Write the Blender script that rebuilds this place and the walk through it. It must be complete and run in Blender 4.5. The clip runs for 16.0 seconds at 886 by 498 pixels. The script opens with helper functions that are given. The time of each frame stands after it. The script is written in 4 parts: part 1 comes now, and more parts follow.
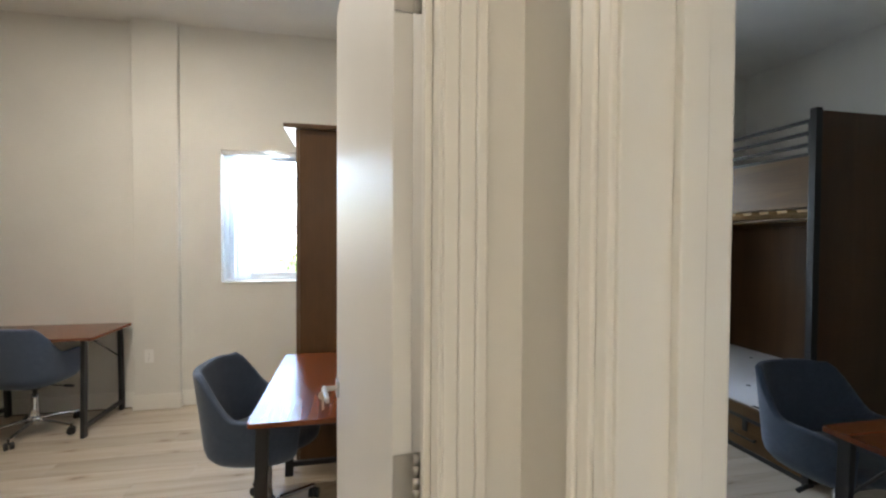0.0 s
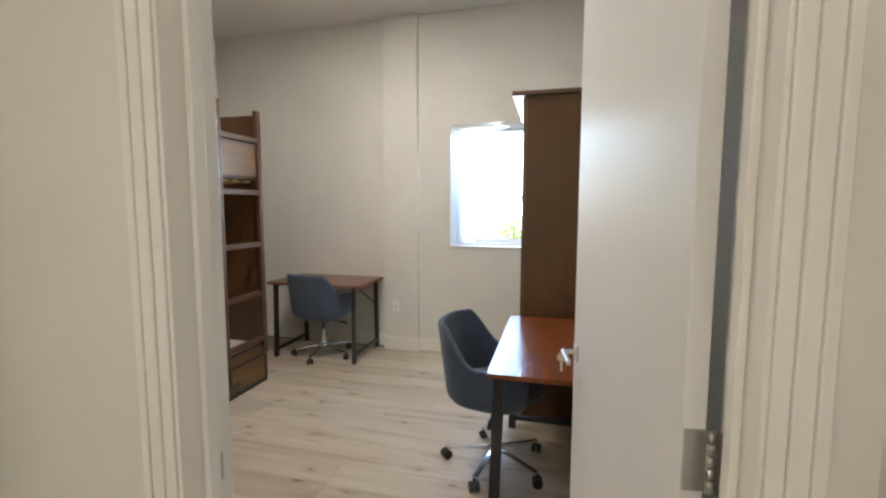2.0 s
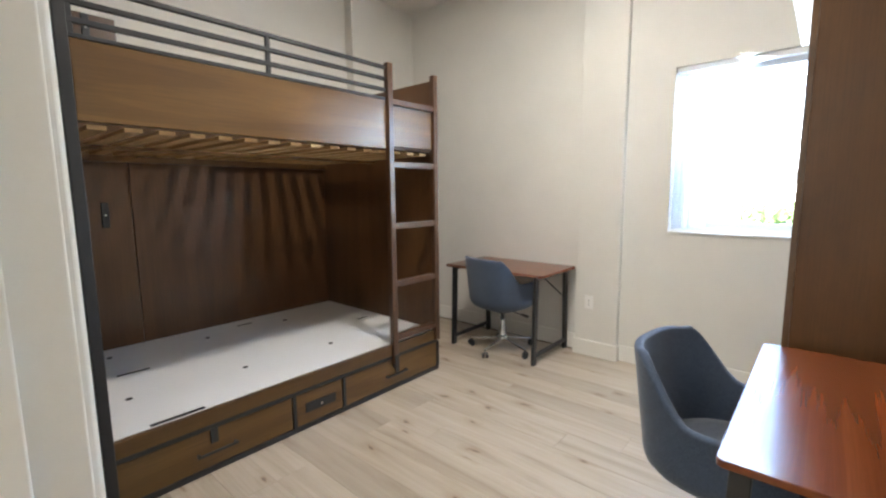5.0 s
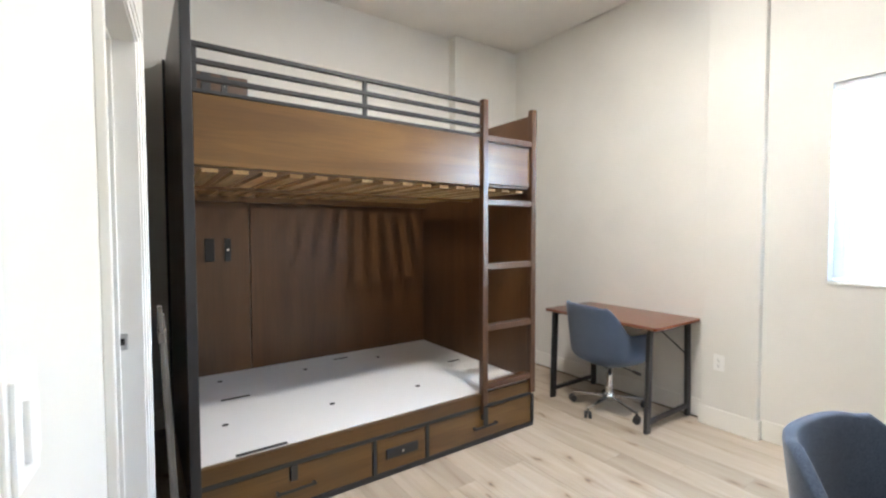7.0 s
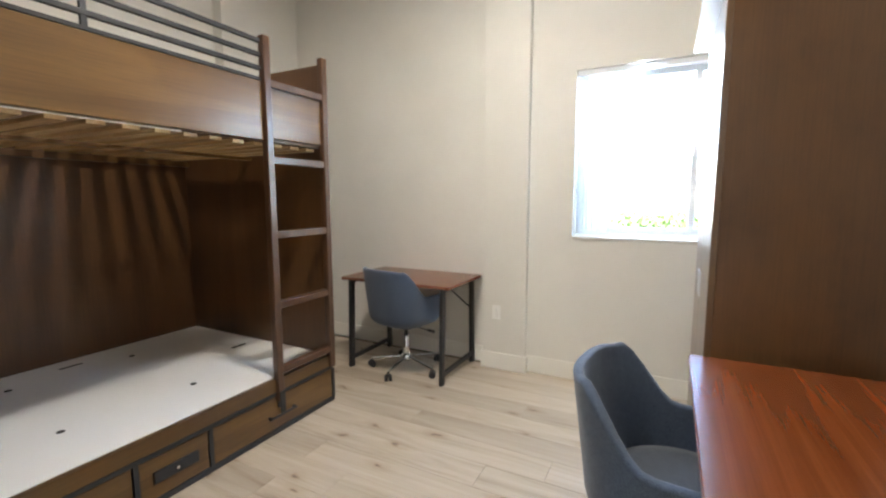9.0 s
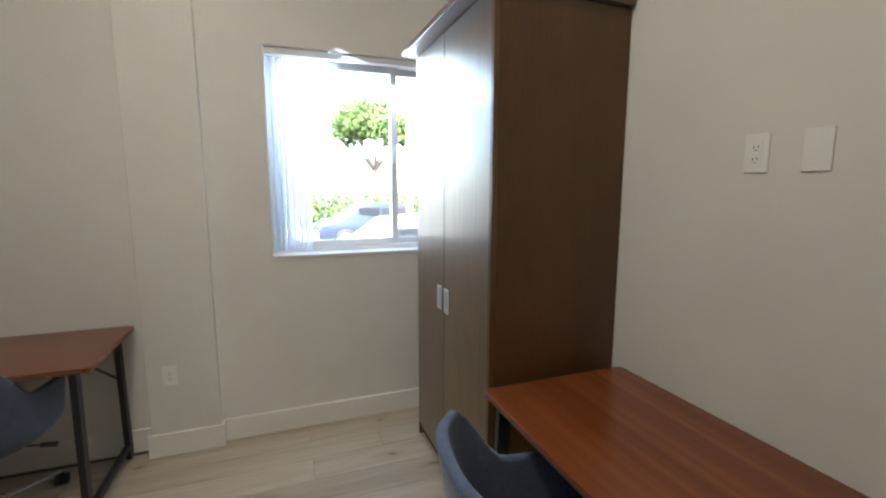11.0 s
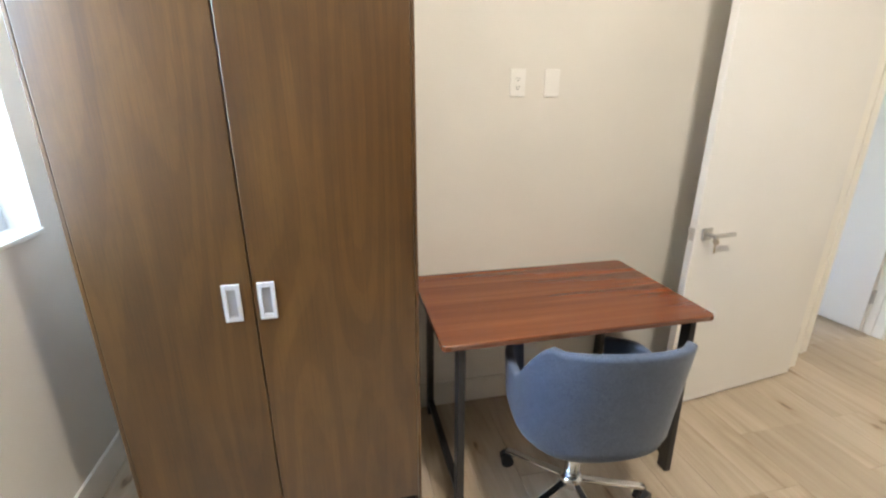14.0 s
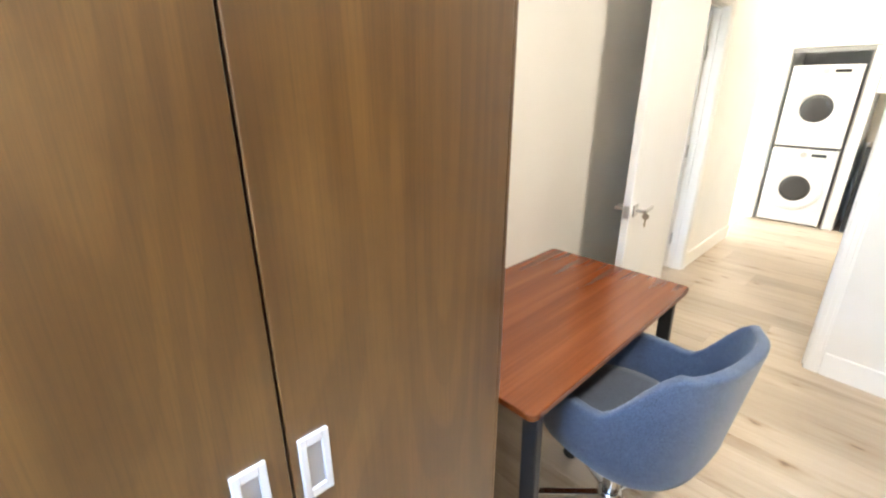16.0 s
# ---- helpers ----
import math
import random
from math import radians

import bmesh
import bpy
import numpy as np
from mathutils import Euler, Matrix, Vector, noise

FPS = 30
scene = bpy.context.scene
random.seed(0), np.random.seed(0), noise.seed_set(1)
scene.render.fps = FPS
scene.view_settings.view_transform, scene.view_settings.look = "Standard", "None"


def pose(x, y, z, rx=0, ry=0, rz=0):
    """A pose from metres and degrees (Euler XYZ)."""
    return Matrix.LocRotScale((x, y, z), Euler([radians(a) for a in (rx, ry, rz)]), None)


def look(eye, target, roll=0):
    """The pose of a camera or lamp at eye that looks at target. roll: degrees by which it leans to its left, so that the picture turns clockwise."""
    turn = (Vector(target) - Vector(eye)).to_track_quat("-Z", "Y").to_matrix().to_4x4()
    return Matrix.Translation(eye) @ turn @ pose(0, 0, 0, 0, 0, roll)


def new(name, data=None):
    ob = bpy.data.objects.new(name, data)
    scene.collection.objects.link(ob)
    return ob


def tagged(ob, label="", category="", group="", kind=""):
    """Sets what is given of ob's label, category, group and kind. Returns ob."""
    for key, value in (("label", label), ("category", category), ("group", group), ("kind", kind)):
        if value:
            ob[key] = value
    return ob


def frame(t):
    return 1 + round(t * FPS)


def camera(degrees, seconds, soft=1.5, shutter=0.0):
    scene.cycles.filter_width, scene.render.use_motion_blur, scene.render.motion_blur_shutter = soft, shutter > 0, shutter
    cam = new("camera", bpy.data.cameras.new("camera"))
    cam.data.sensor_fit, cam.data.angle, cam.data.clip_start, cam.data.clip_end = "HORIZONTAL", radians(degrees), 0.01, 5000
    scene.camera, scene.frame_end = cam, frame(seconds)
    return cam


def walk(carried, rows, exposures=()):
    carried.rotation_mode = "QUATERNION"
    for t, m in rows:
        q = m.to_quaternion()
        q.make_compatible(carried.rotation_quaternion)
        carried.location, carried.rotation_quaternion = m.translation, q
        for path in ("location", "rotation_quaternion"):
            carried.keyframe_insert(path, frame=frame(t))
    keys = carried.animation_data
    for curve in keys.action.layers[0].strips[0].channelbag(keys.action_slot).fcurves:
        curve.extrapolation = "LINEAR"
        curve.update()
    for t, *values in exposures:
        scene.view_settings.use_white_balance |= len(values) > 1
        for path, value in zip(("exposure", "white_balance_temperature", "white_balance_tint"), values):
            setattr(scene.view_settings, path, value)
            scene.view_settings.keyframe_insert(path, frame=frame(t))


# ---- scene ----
cam = camera(90.6, 16.0, soft=2.3)
PATH = [
    (0, (0.392, 0.991, 1.494), (0.8, 2.949, 1.449), 0.3),
    (0.5, (0.302, 0.912, 1.490), (0.443, 2.903, 1.355), 0.3),
    (1, (0.246, 0.930, 1.53), (0.092, 2.916, 1.359), 0.2),
    (1.5, (0.235, 0.945, 1.498), (-0.122, 2.906, 1.329), 0.0),
    (2, (0.258, 0.992, 1.471), (-0.236, 2.921, 1.287), 0.1),
    (2.5, (0.257, 1.116, 1.426), (-0.38, 3.003, 1.243), 0.1),
    (3, (0.263, 1.177, 1.442), (-0.519, 3.002, 1.206), -0.2),
    (5.5, (0.114, 1.737, 1.401), (-1.32, 3.108, 1.146), -0.3),
    (6, (0.108, 1.773, 1.413), (-1.447, 3.008, 1.176), -0.2),
    (6.5, (0.111, 1.807, 1.416), (-1.517, 2.963, 1.302), -0.1),
    (7, (0.086, 1.839, 1.402), (-1.555, 2.98, 1.324), -0.1),
    (7.5, (0.034, 1.841, 1.395), (-1.553, 3.056, 1.316), -0.0),
    (8, (-0.02, 1.832, 1.397), (-1.436, 3.24, 1.3), -0.1),
    (8.5, (-0.065, 1.831, 1.379), (-1.275, 3.427, 1.251), -0.1),
    (9, (-0.114, 1.940, 1.381), (-1.033, 3.710, 1.151), -0.1),
    (9.5, (-0.148, 2.102, 1.419), (-0.769, 3.988, 1.129), 0.2),
    (10, (-0.289, 2.173, 1.432), (-0.505, 4.144, 1.150), 0.6),
    (12.5, (-1.159, 3.436, 1.61), (0.635, 4.261, 1.289), -0.1),
    (13, (-1.205, 3.738, 1.558), (0.74, 4.024, 1.193), 0.7),
    (13.5, (-1.292, 3.973, 1.547), (0.638, 3.879, 1.032), 0.4),
    (14, (-1.268, 4.216, 1.524), (0.581, 3.794, 0.889), 0.2),
    (14.5, (-1.074, 4.395, 1.537), (0.658, 3.687, 0.831), 0.6),
    (15, (-0.885, 4.538, 1.531), (0.691, 3.527, 0.829), 0.2),
    (15.5, (-0.673, 4.632, 1.536), (0.742, 3.417, 0.814), 0.2),
    (16, (-0.493, 4.689, 1.509), (0.863, 3.39, 0.819), -0.1),
]
walk(cam, [(t, look(eye, target, roll)) for t, eye, target, roll in PATH],
     exposures=[(0, 4.2, 6500, 10), (0.5, 4.0, 6500, 10), (1.5, 4.15, 6350, 10), (3.2, 4.35, 6200, 10), (5.5, 4.85, 5950, 10), (6.5, 5.08, 5800, 10), (7.5, 5.2, 5950, 10), (8.0, 5.15, 6050, 10), (9.0, 4.7, 6200, 10), (10.0, 4.4, 6300, 10), (12.4, 2.8, 6250, 10), (13.0, 3.5, 6450, 10), (13.5, 4.4, 6550, 10), (14.0, 4.85, 6550, 10), (14.5, 5.15, 6550, 10), (16, 5.3, 6550, 10)])

# ---- plan, metres ----
CEIL = 3.36
XE, XW, YS, YN = 0.645, -3.60, 1.722, 5.267    # bedroom faces
YH = 1.602                                      # hall face of the south wall
HE, HW, HS = 0.64, -0.95, -1.70                 # hall faces, front of the laundry niche
LS = -2.43                                      # south wall of the living space
ENT0, ENT1 = -0.382, 0.512                      # bedroom door opening
CL0, CL1 = -1.80, -1.07                        # closet opening
DH = 2.33                                       # bedroom door head; the other doors are lower
DL = 2.06
WX0, WX1, WZ0, WZ1 = -0.76, 0.50, 1.10, 2.288    # window opening
D20, D21 = 0.725, 1.36                           # second bedroom's door, along y

# ---- light ----
world = bpy.data.worlds.new("world")
scene.world = world
world.use_nodes = True
wn = world.node_tree.nodes
sky = wn.new("ShaderNodeTexSky")
sky.sky_type, sky.sun_disc = "NISHITA", False
sky.sun_elevation, sky.sun_rotation = radians(52), radians(200)
world.node_tree.links.new(sky.outputs[0], wn["Background"].inputs[0])
wn["Background"].inputs[1].default_value = 0.15
sun = new("sun", bpy.data.lights.new("sun", "SUN"))
sun.data.energy, sun.data.angle, sun.data.color = 5.0, radians(0.5), (1, 0.95, 0.88)
sun.matrix_world = look((0, 0, 0), (0.27, 0.75, -1.0))


def area_lamp(name, eye, target, sx, sy, watts, colour, shape="RECTANGLE"):
    lamp = new(name, bpy.data.lights.new(name, "AREA"))
    lamp.data.shape, lamp.data.size, lamp.data.size_y = shape, sx, sy
    lamp.data.energy, lamp.data.color = watts, colour
    lamp.matrix_world = look(eye, target)
    return lamp


area_lamp("bedroom_downlight", (-1.15, 3.48, CEIL - 0.035), (-1.15, 3.48, 0), 0.24, 0.24, 2.6, (1.0, 0.91, 0.78), "DISK")
area_lamp("window_skylight", (-0.26, 5.35, 2.22), (-0.55, 4.2, 0.75), 1.0, 0.28, 1.2, (0.66, 0.84, 1.0))
# fill lamp added at an unseen window to brighten the second bedroom
area_lamp("second_room_fill", (2.4, 5.35, 1.9), (2.4, 3.6, 1.0), 1.0, 0.7, 1.2, (0.80, 0.90, 1.0))
# unseen lamp added on the hall ceiling to brighten the door trim
area_lamp("hall_fill_lamp", (0.1, -0.55, CEIL - 0.035), (0.1, -0.55, 0), 0.16, 0.16, 1.1, (1.0, 0.84, 0.64), "DISK")
# added lamp standing in for an unseen window; brightens hall end and laundry
area_lamp("living_fill_lamp", (5.57, -1.55, 1.6), (1.5, -1.6, 1.4), 1.4, 1.5, 15, (0.96, 0.98, 1.0))


# ---- materials ----
def material(name, colour, rough=0.5, metal=0.0, spec=0.5):
    m = bpy.data.materials.new(name)
    m.use_nodes = True
    b = m.node_tree.nodes["Principled BSDF"]
    b.inputs["Base Color"].default_value = (*colour, 1)
    b.inputs["Roughness"].default_value, b.inputs["Metallic"].default_value = rough, metal
    b.inputs["Specular IOR Level"].default_value = spec
    return m


def node(m, kind, **inputs):
    n = m.node_tree.nodes.new(kind)
    for key, value in inputs.items():
        n.inputs[key.replace("_", " ")].default_value = value
    return n


def wire(m, a, b):
    m.node_tree.links.new(a, b)


def coords(m, scale=(1, 1, 1), turn=(0, 0, 0), random_shift=False):
    tc = node(m, "ShaderNodeTexCoord")
    mp = node(m, "ShaderNodeMapping", Scale=scale, Rotation=turn)
    if random_shift:
        info = node(m, "ShaderNodeObjectInfo")
        mul = node(m, "ShaderNodeMath")
        mul.operation = "MULTIPLY"
        mul.inputs[1].default_value = 37.0
        add = node(m, "ShaderNodeVectorMath")
        add.operation = "ADD"
        wire(m, info.outputs["Random"], mul.inputs[0])
        wire(m, tc.outputs["Object"], add.inputs[0])
        wire(m, mul.outputs[0], add.inputs[1])
        wire(m, add.outputs[0], mp.inputs[0])
    else:
        wire(m, tc.outputs["Object"], mp.inputs[0])
    return mp.outputs[0]


def ramp(m, fac, stops):
    r = node(m, "ShaderNodeValToRGB")
    e = r.color_ramp.elements
    while len(e) < len(stops):
        e.new(0.5)
    for el, (p, c) in zip(e, stops):
        el.position, el.color = p, (*c, 1)
    wire(m, fac, r.inputs[0])
    return r.outputs[0]


def bump(m, height, strength, distance=0.002):
    b = node(m, "ShaderNodeBump", Strength=strength, Distance=distance)
    wire(m, height, b.inputs["Height"])
    wire(m, b.outputs[0], m.node_tree.nodes["Principled BSDF"].inputs["Normal"])


def mix(m, fac, a, b, mode="MIX"):
    n = node(m, "ShaderNodeMix")
    n.data_type, n.blend_type = "RGBA", mode
    if isinstance(fac, float):
        n.inputs[0].default_value = fac
    else:
        wire(m, fac, n.inputs[0])
    wire(m, a, n.inputs[6])
    wire(m, b, n.inputs[7])
    return n.outputs[2]


def paint(name, colour, rough=0.6, amount=0.04, grain=260.0, lumps=0.25):
    """Rolled wall paint: faint mottling and orange peel."""
    m = material(name, colour, rough)
    p = m.node_tree.nodes["Principled BSDF"]
    c = coords(m)
    big = node(m, "ShaderNodeTexNoise", Scale=1.7, Detail=4.0)
    wire(m, c, big.inputs["Vector"])
    lo = tuple(v * (1 - amount) for v in colour)
    hi = tuple(min(1, v * (1 + amount)) for v in colour)
    wire(m, ramp(m, big.outputs[0], [(0.3, lo), (0.7, hi)]), p.inputs["Base Color"])
    fine = node(m, "ShaderNodeTexNoise", Scale=grain, Detail=2.0)
    wire(m, c, fine.inputs["Vector"])
    bump(m, fine.outputs[0], lumps, 0.001)
    return m


def wood(name, dark, mid, light, along=0, rough=0.35, ring=9.0, grain=1.0, random_shift=False, spec=0.5, rings=0.0, stretch=0.10, coat=0.18, mottle=0.12):
    """Stained veneer with the grain along one axis."""
    m = material(name, mid, rough, 0, spec)
    p = m.node_tree.nodes["Principled BSDF"]
    p.inputs["Coat Weight"].default_value, p.inputs["Coat Roughness"].default_value = coat, 0.32 if coat > 0.5 else 0.2
    if coat > 0.5:
        p.inputs["Coat IOR"].default_value = 1.65
    s = [1.0, 1.0, 1.0]
    s[along] = stretch
    c = coords(m, s, random_shift=random_shift)
    figure = node(m, "ShaderNodeTexNoise", Scale=ring, Detail=3.0, Roughness=0.55, Distortion=0.6)
    wire(m, c, figure.inputs["Vector"])
    s2 = [1.0, 1.0, 1.0]
    s2[along] = 0.02
    c2 = coords(m, s2, random_shift=random_shift)
    pores = node(m, "ShaderNodeTexNoise", Scale=190.0, Detail=3.0, Roughness=0.7)
    wire(m, c2, pores.inputs["Vector"])
    base = ramp(m, figure.outputs[0], [(0.28, dark), (0.5, mid), (0.72, light)])
    if rings:
        slow = node(m, "ShaderNodeTexNoise", Scale=rings, Detail=1.5, Roughness=0.4)
        s3 = [1.0, 1.0, 1.0]
        s3[along] = 0.09
        wire(m, coords(m, s3, random_shift=random_shift), slow.inputs["Vector"])
        many = node(m, "ShaderNodeMath")
        many.operation = "MULTIPLY"
        many.inputs[1].default_value = 70.0
        wave = node(m, "ShaderNodeMath")
        wave.operation = "SINE"
        wire(m, slow.outputs[0], many.inputs[0])
        wire(m, many.outputs[0], wave.inputs[0])
        band = ramp(m, wave.outputs[0], [(0.0, (0.79, 0.76, 0.71)), (0.30, (0.97, 0.96, 0.95)), (1.0, (1, 1, 1))])
        base = mix(m, 0.9, base, band, "MULTIPLY")
    blot = node(m, "ShaderNodeTexNoise", Scale=7.0, Detail=6.0, Roughness=0.68)
    s4 = [1.0, 1.0, 1.0]
    s4[along] = 0.55
    wire(m, coords(m, s4, random_shift=random_shift), blot.inputs["Vector"])
    stain = ramp(m, blot.outputs[0], [(0.33, (0.72, 0.68, 0.62)), (0.52, (1, 1, 1)), (0.70, (1.12, 1.10, 1.06))])
    base = mix(m, mottle, base, stain, "MULTIPLY")
    streak = ramp(m, pores.outputs[0], [(0.32, (1 - 0.45 * grain,) * 3), (0.58, (1, 1, 1))])
    wire(m, mix(m, 1.0, base, streak, "MULTIPLY"), p.inputs["Base Color"])
    bump(m, pores.outputs[0], 0.12, 0.0006)
    return m


def cloth(name, colour, fleck):
    m = material(name, colour, 0.95, 0, 0.2)
    p = m.node_tree.nodes["Principled BSDF"]
    p.inputs["Sheen Weight"].default_value = 0.25
    c = coords(m)
    a = node(m, "ShaderNodeTexNoise", Scale=420.0, Detail=2.0)
    b = node(m, "ShaderNodeTexNoise", Scale=28.0, Detail=5.0, Roughness=0.7)
    wire(m, c, a.inputs["Vector"])
    wire(m, c, b.inputs["Vector"])
    lo, hi = tuple(v * 0.72 for v in colour), fleck
    x = ramp(m, a.outputs[0], [(0.35, lo), (0.65, hi)])
    y = ramp(m, b.outputs[0], [(0.3, (0.86, 0.86, 0.86)), (0.7, (1, 1, 1))])
    wire(m, mix(m, 1.0, x, y, "MULTIPLY"), p.inputs["Base Color"])
    bump(m, a.outputs[0], 0.5, 0.0012)
    return m


WALL = paint("cream_wall_paint", (0.77, 0.75, 0.70))
CEILING = paint("white_ceiling_paint", (0.80, 0.78, 0.73), 0.8)
TRIM = paint("white_trim_paint", (0.85, 0.83, 0.78), 0.32, 0.015, 90.0, 0.08)
DOORPAINT = paint("white_door_paint", (0.80, 0.79, 0.77), 0.46, 0.02, 140.0, 0.12)
BEDWOOD_Y = wood("bed_veneer_along", (0.088, 0.042, 0.0105), (0.134, 0.067, 0.0165), (0.175, 0.092, 0.025), 1, 0.33, 5.0, 0.5, rings=2.2, coat=0.08)
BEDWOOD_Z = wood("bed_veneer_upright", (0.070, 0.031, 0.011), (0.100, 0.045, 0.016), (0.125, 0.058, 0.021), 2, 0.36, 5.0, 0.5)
WARDWOOD = wood("wardrobe_veneer", (0.082, 0.037, 0.0095), (0.122, 0.058, 0.0150), (0.165, 0.083, 0.022), 2, 0.34, 3.0, 0.6, rings=4.2, stretch=0.25, mottle=0.8, coat=0.7)
WARDSIDE = wood("wardrobe_side_veneer", (0.082, 0.036, 0.011), (0.104, 0.047, 0.014), (0.126, 0.058, 0.018), 2, 0.40, 3.0, 0.4, stretch=0.25, mottle=0.6)
LADDERWOOD = wood("ladder_wood", (0.062, 0.027, 0.012), (0.088, 0.040, 0.018), (0.115, 0.055, 0.025), 2, 0.36)
DESKWOOD_X = wood("desk_laminate", (0.140, 0.034, 0.0085), (0.175, 0.045, 0.0115), (0.225, 0.063, 0.0165), 0, 0.24, 22.0, 0.3, stretch=0.025)
EDGEBAND = material("desk_edge_band", (0.16, 0.07, 0.04), 0.5)
SLATWOOD = wood("pine_slat", (0.42, 0.25, 0.10), (0.55, 0.35, 0.15), (0.64, 0.44, 0.21), 0, 0.6, coat=0.0)
OLDWOOD = wood("weathered_slat", (0.10, 0.088, 0.075), (0.15, 0.13, 0.11), (0.21, 0.185, 0.16), 2, 0.8, coat=0.0)
BLACK = paint("black_powder_coat", (0.018, 0.018, 0.020), 0.42, 0.15, 500.0, 0.3)
BOARD = paint("white_board", (0.72, 0.71, 0.70), 0.55, 0.03, 60.0, 0.15)
DARKHOLE = material("dark_slot", (0.012, 0.010, 0.009), 0.8)
CHROME = material("chrome", (0.72, 0.72, 0.73), 0.16, 1.0)
NICKEL = material("brushed_nickel", (0.55, 0.54, 0.52), 0.33, 1.0)
BRASS = material("key_metal", (0.60, 0.55, 0.45), 0.35, 1.0)
PLASTIC_BLACK = material("black_plastic", (0.02, 0.02, 0.022), 0.45)
PLASTIC_WHITE = material("white_plastic", (0.88, 0.87, 0.84), 0.35)
HANDLE_WHITE = material("white_metal_handle", (0.62, 0.63, 0.65), 0.3)
HANDLE_IN = material("satin_recess", (0.42, 0.43, 0.46), 0.4, 0.4)
FABRIC = cloth("blue_grey_fabric", (0.060, 0.085, 0.140), (0.112, 0.148, 0.222))
SEATFAB = cloth("dark_seat_fabric", (0.055, 0.065, 0.085), (0.10, 0.115, 0.145))
VINYL = material("white_window_vinyl", (0.80, 0.81, 0.82), 0.35)
BLIND = material("white_blind_vinyl", (0.86, 0.88, 0.90), 0.5)
veil = node(BLIND, "ShaderNodeBsdfTranslucent", Color=(0.95, 0.97, 1.0, 1))
half = node(BLIND, "ShaderNodeMixShader", Fac=0.85)
wire(BLIND, BLIND.node_tree.nodes["Principled BSDF"].outputs[0], half.inputs[1])
wire(BLIND, veil.outputs[0], half.inputs[2])
wire(BLIND, half.outputs[0], BLIND.node_tree.nodes["Material Output"].inputs["Surface"])
ENAMEL = material("white_enamel", (0.82, 0.82, 0.82), 0.22)
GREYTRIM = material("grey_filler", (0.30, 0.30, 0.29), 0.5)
CABPAINT = paint("cabinet_paint", (0.80, 0.79, 0.76), 0.35, 0.01, 90.0, 0.05)
STEELGLASS = material("dark_glass", (0.02, 0.022, 0.025), 0.08)
PORTHOLE = material("smoked_porthole_glass", (0.05, 0.05, 0.052), 0.06, 0.0)
TILE = paint("beige_tile", (0.62, 0.52, 0.38), 0.3)
GLASS = material("window_glass", (1, 1, 1), 0.0)
GLASS.node_tree.nodes["Principled BSDF"].inputs["Transmission Weight"].default_value = 1.0
GLASS.node_tree.nodes["Principled BSDF"].inputs["IOR"].default_value = 1.03
LAMPGLOW = material("lamp_diffuser", (1, 0.95, 0.85), 0.4)
LAMPGLOW.node_tree.nodes["Principled BSDF"].inputs["Emission Color"].default_value = (1, 0.85, 0.65, 1)
LAMPGLOW.node_tree.nodes["Principled BSDF"].inputs["Emission Strength"].default_value = 6


def plank_material():
    """Pale oak planks: each board its own tone, long grain, knots."""
    m = material("oak_plank", (0.5, 0.4, 0.3), 0.42)
    p = m.node_tree.nodes["Principled BSDF"]
    info = node(m, "ShaderNodeObjectInfo")
    c = coords(m, (0.09, 1, 1), random_shift=True)
    fig = node(m, "ShaderNodeTexNoise", Scale=11.0, Detail=5.0, Roughness=0.6, Distortion=0.8)
    wire(m, c, fig.inputs["Vector"])
    c2 = coords(m, (0.02, 1, 1), random_shift=True)
    fine = node(m, "ShaderNodeTexNoise", Scale=150.0, Detail=3.0)
    wire(m, c2, fine.inputs["Vector"])
    base = ramp(m, fig.outputs[0], [(0.25, (0.34, 0.262, 0.18)), (0.42, (0.465, 0.385, 0.29)), (0.6, (0.53, 0.45, 0.355)), (0.8, (0.56, 0.495, 0.405))])
    tone = ramp(m, info.outputs["Random"], [(0.0, (0.80, 0.78, 0.75)), (0.4, (0.93, 0.92, 0.90)), (1.0, (1.0, 1.0, 1.0))])
    grain = ramp(m, fine.outputs[0], [(0.3, (0.93, 0.92, 0.91)), (0.6, (1, 1, 1))])
    c3 = coords(m, (0.85, 2.3, 1), random_shift=True)
    vor = node(m, "ShaderNodeTexVoronoi", Scale=1.9, Randomness=1.0)
    vor.voronoi_dimensions = "2D"
    warp = node(m, "ShaderNodeTexNoise", Scale=9.0, Detail=3.0)
    wire(m, c3, warp.inputs["Vector"])
    push = node(m, "ShaderNodeVectorMath")
    push.operation = "MULTIPLY_ADD"
    push.inputs[1].default_value = (0.16, 0.16, 0.0)
    wire(m, warp.outputs["Color"], push.inputs[0])
    wire(m, c3, push.inputs[2])
    wire(m, push.outputs[0], vor.inputs["Vector"])
    knot = ramp(m, vor.outputs["Distance"], [(0.014, (0.22, 0.14, 0.08)), (0.036, (0.52, 0.40, 0.29)), (0.060, (0.84, 0.78, 0.71)), (0.20, (1, 1, 1))])
    a = mix(m, 1.0, base, tone, "MULTIPLY")
    b = mix(m, 1.0, a, grain, "MULTIPLY")
    wire(m, mix(m, 0.75, b, knot, "MULTIPLY"), p.inputs["Base Color"])
    bump(m, fine.outputs[0], 0.12, 0.0006)
    return m


PLANK = plank_material()
JOINT = material("floor_underlay", (0.16, 0.12, 0.08), 0.8)


# ---- mesh helpers ----
def finish(bm, name, mat, smooth=False):
    me = bpy.data.meshes.new(name)
    bmesh.ops.recalc_face_normals(bm, faces=bm.faces[:])
    bm.to_mesh(me)
    bm.free()
    me.materials.append(mat)
    if smooth:
        for poly in me.polygons:
            poly.use_smooth = True
    return me


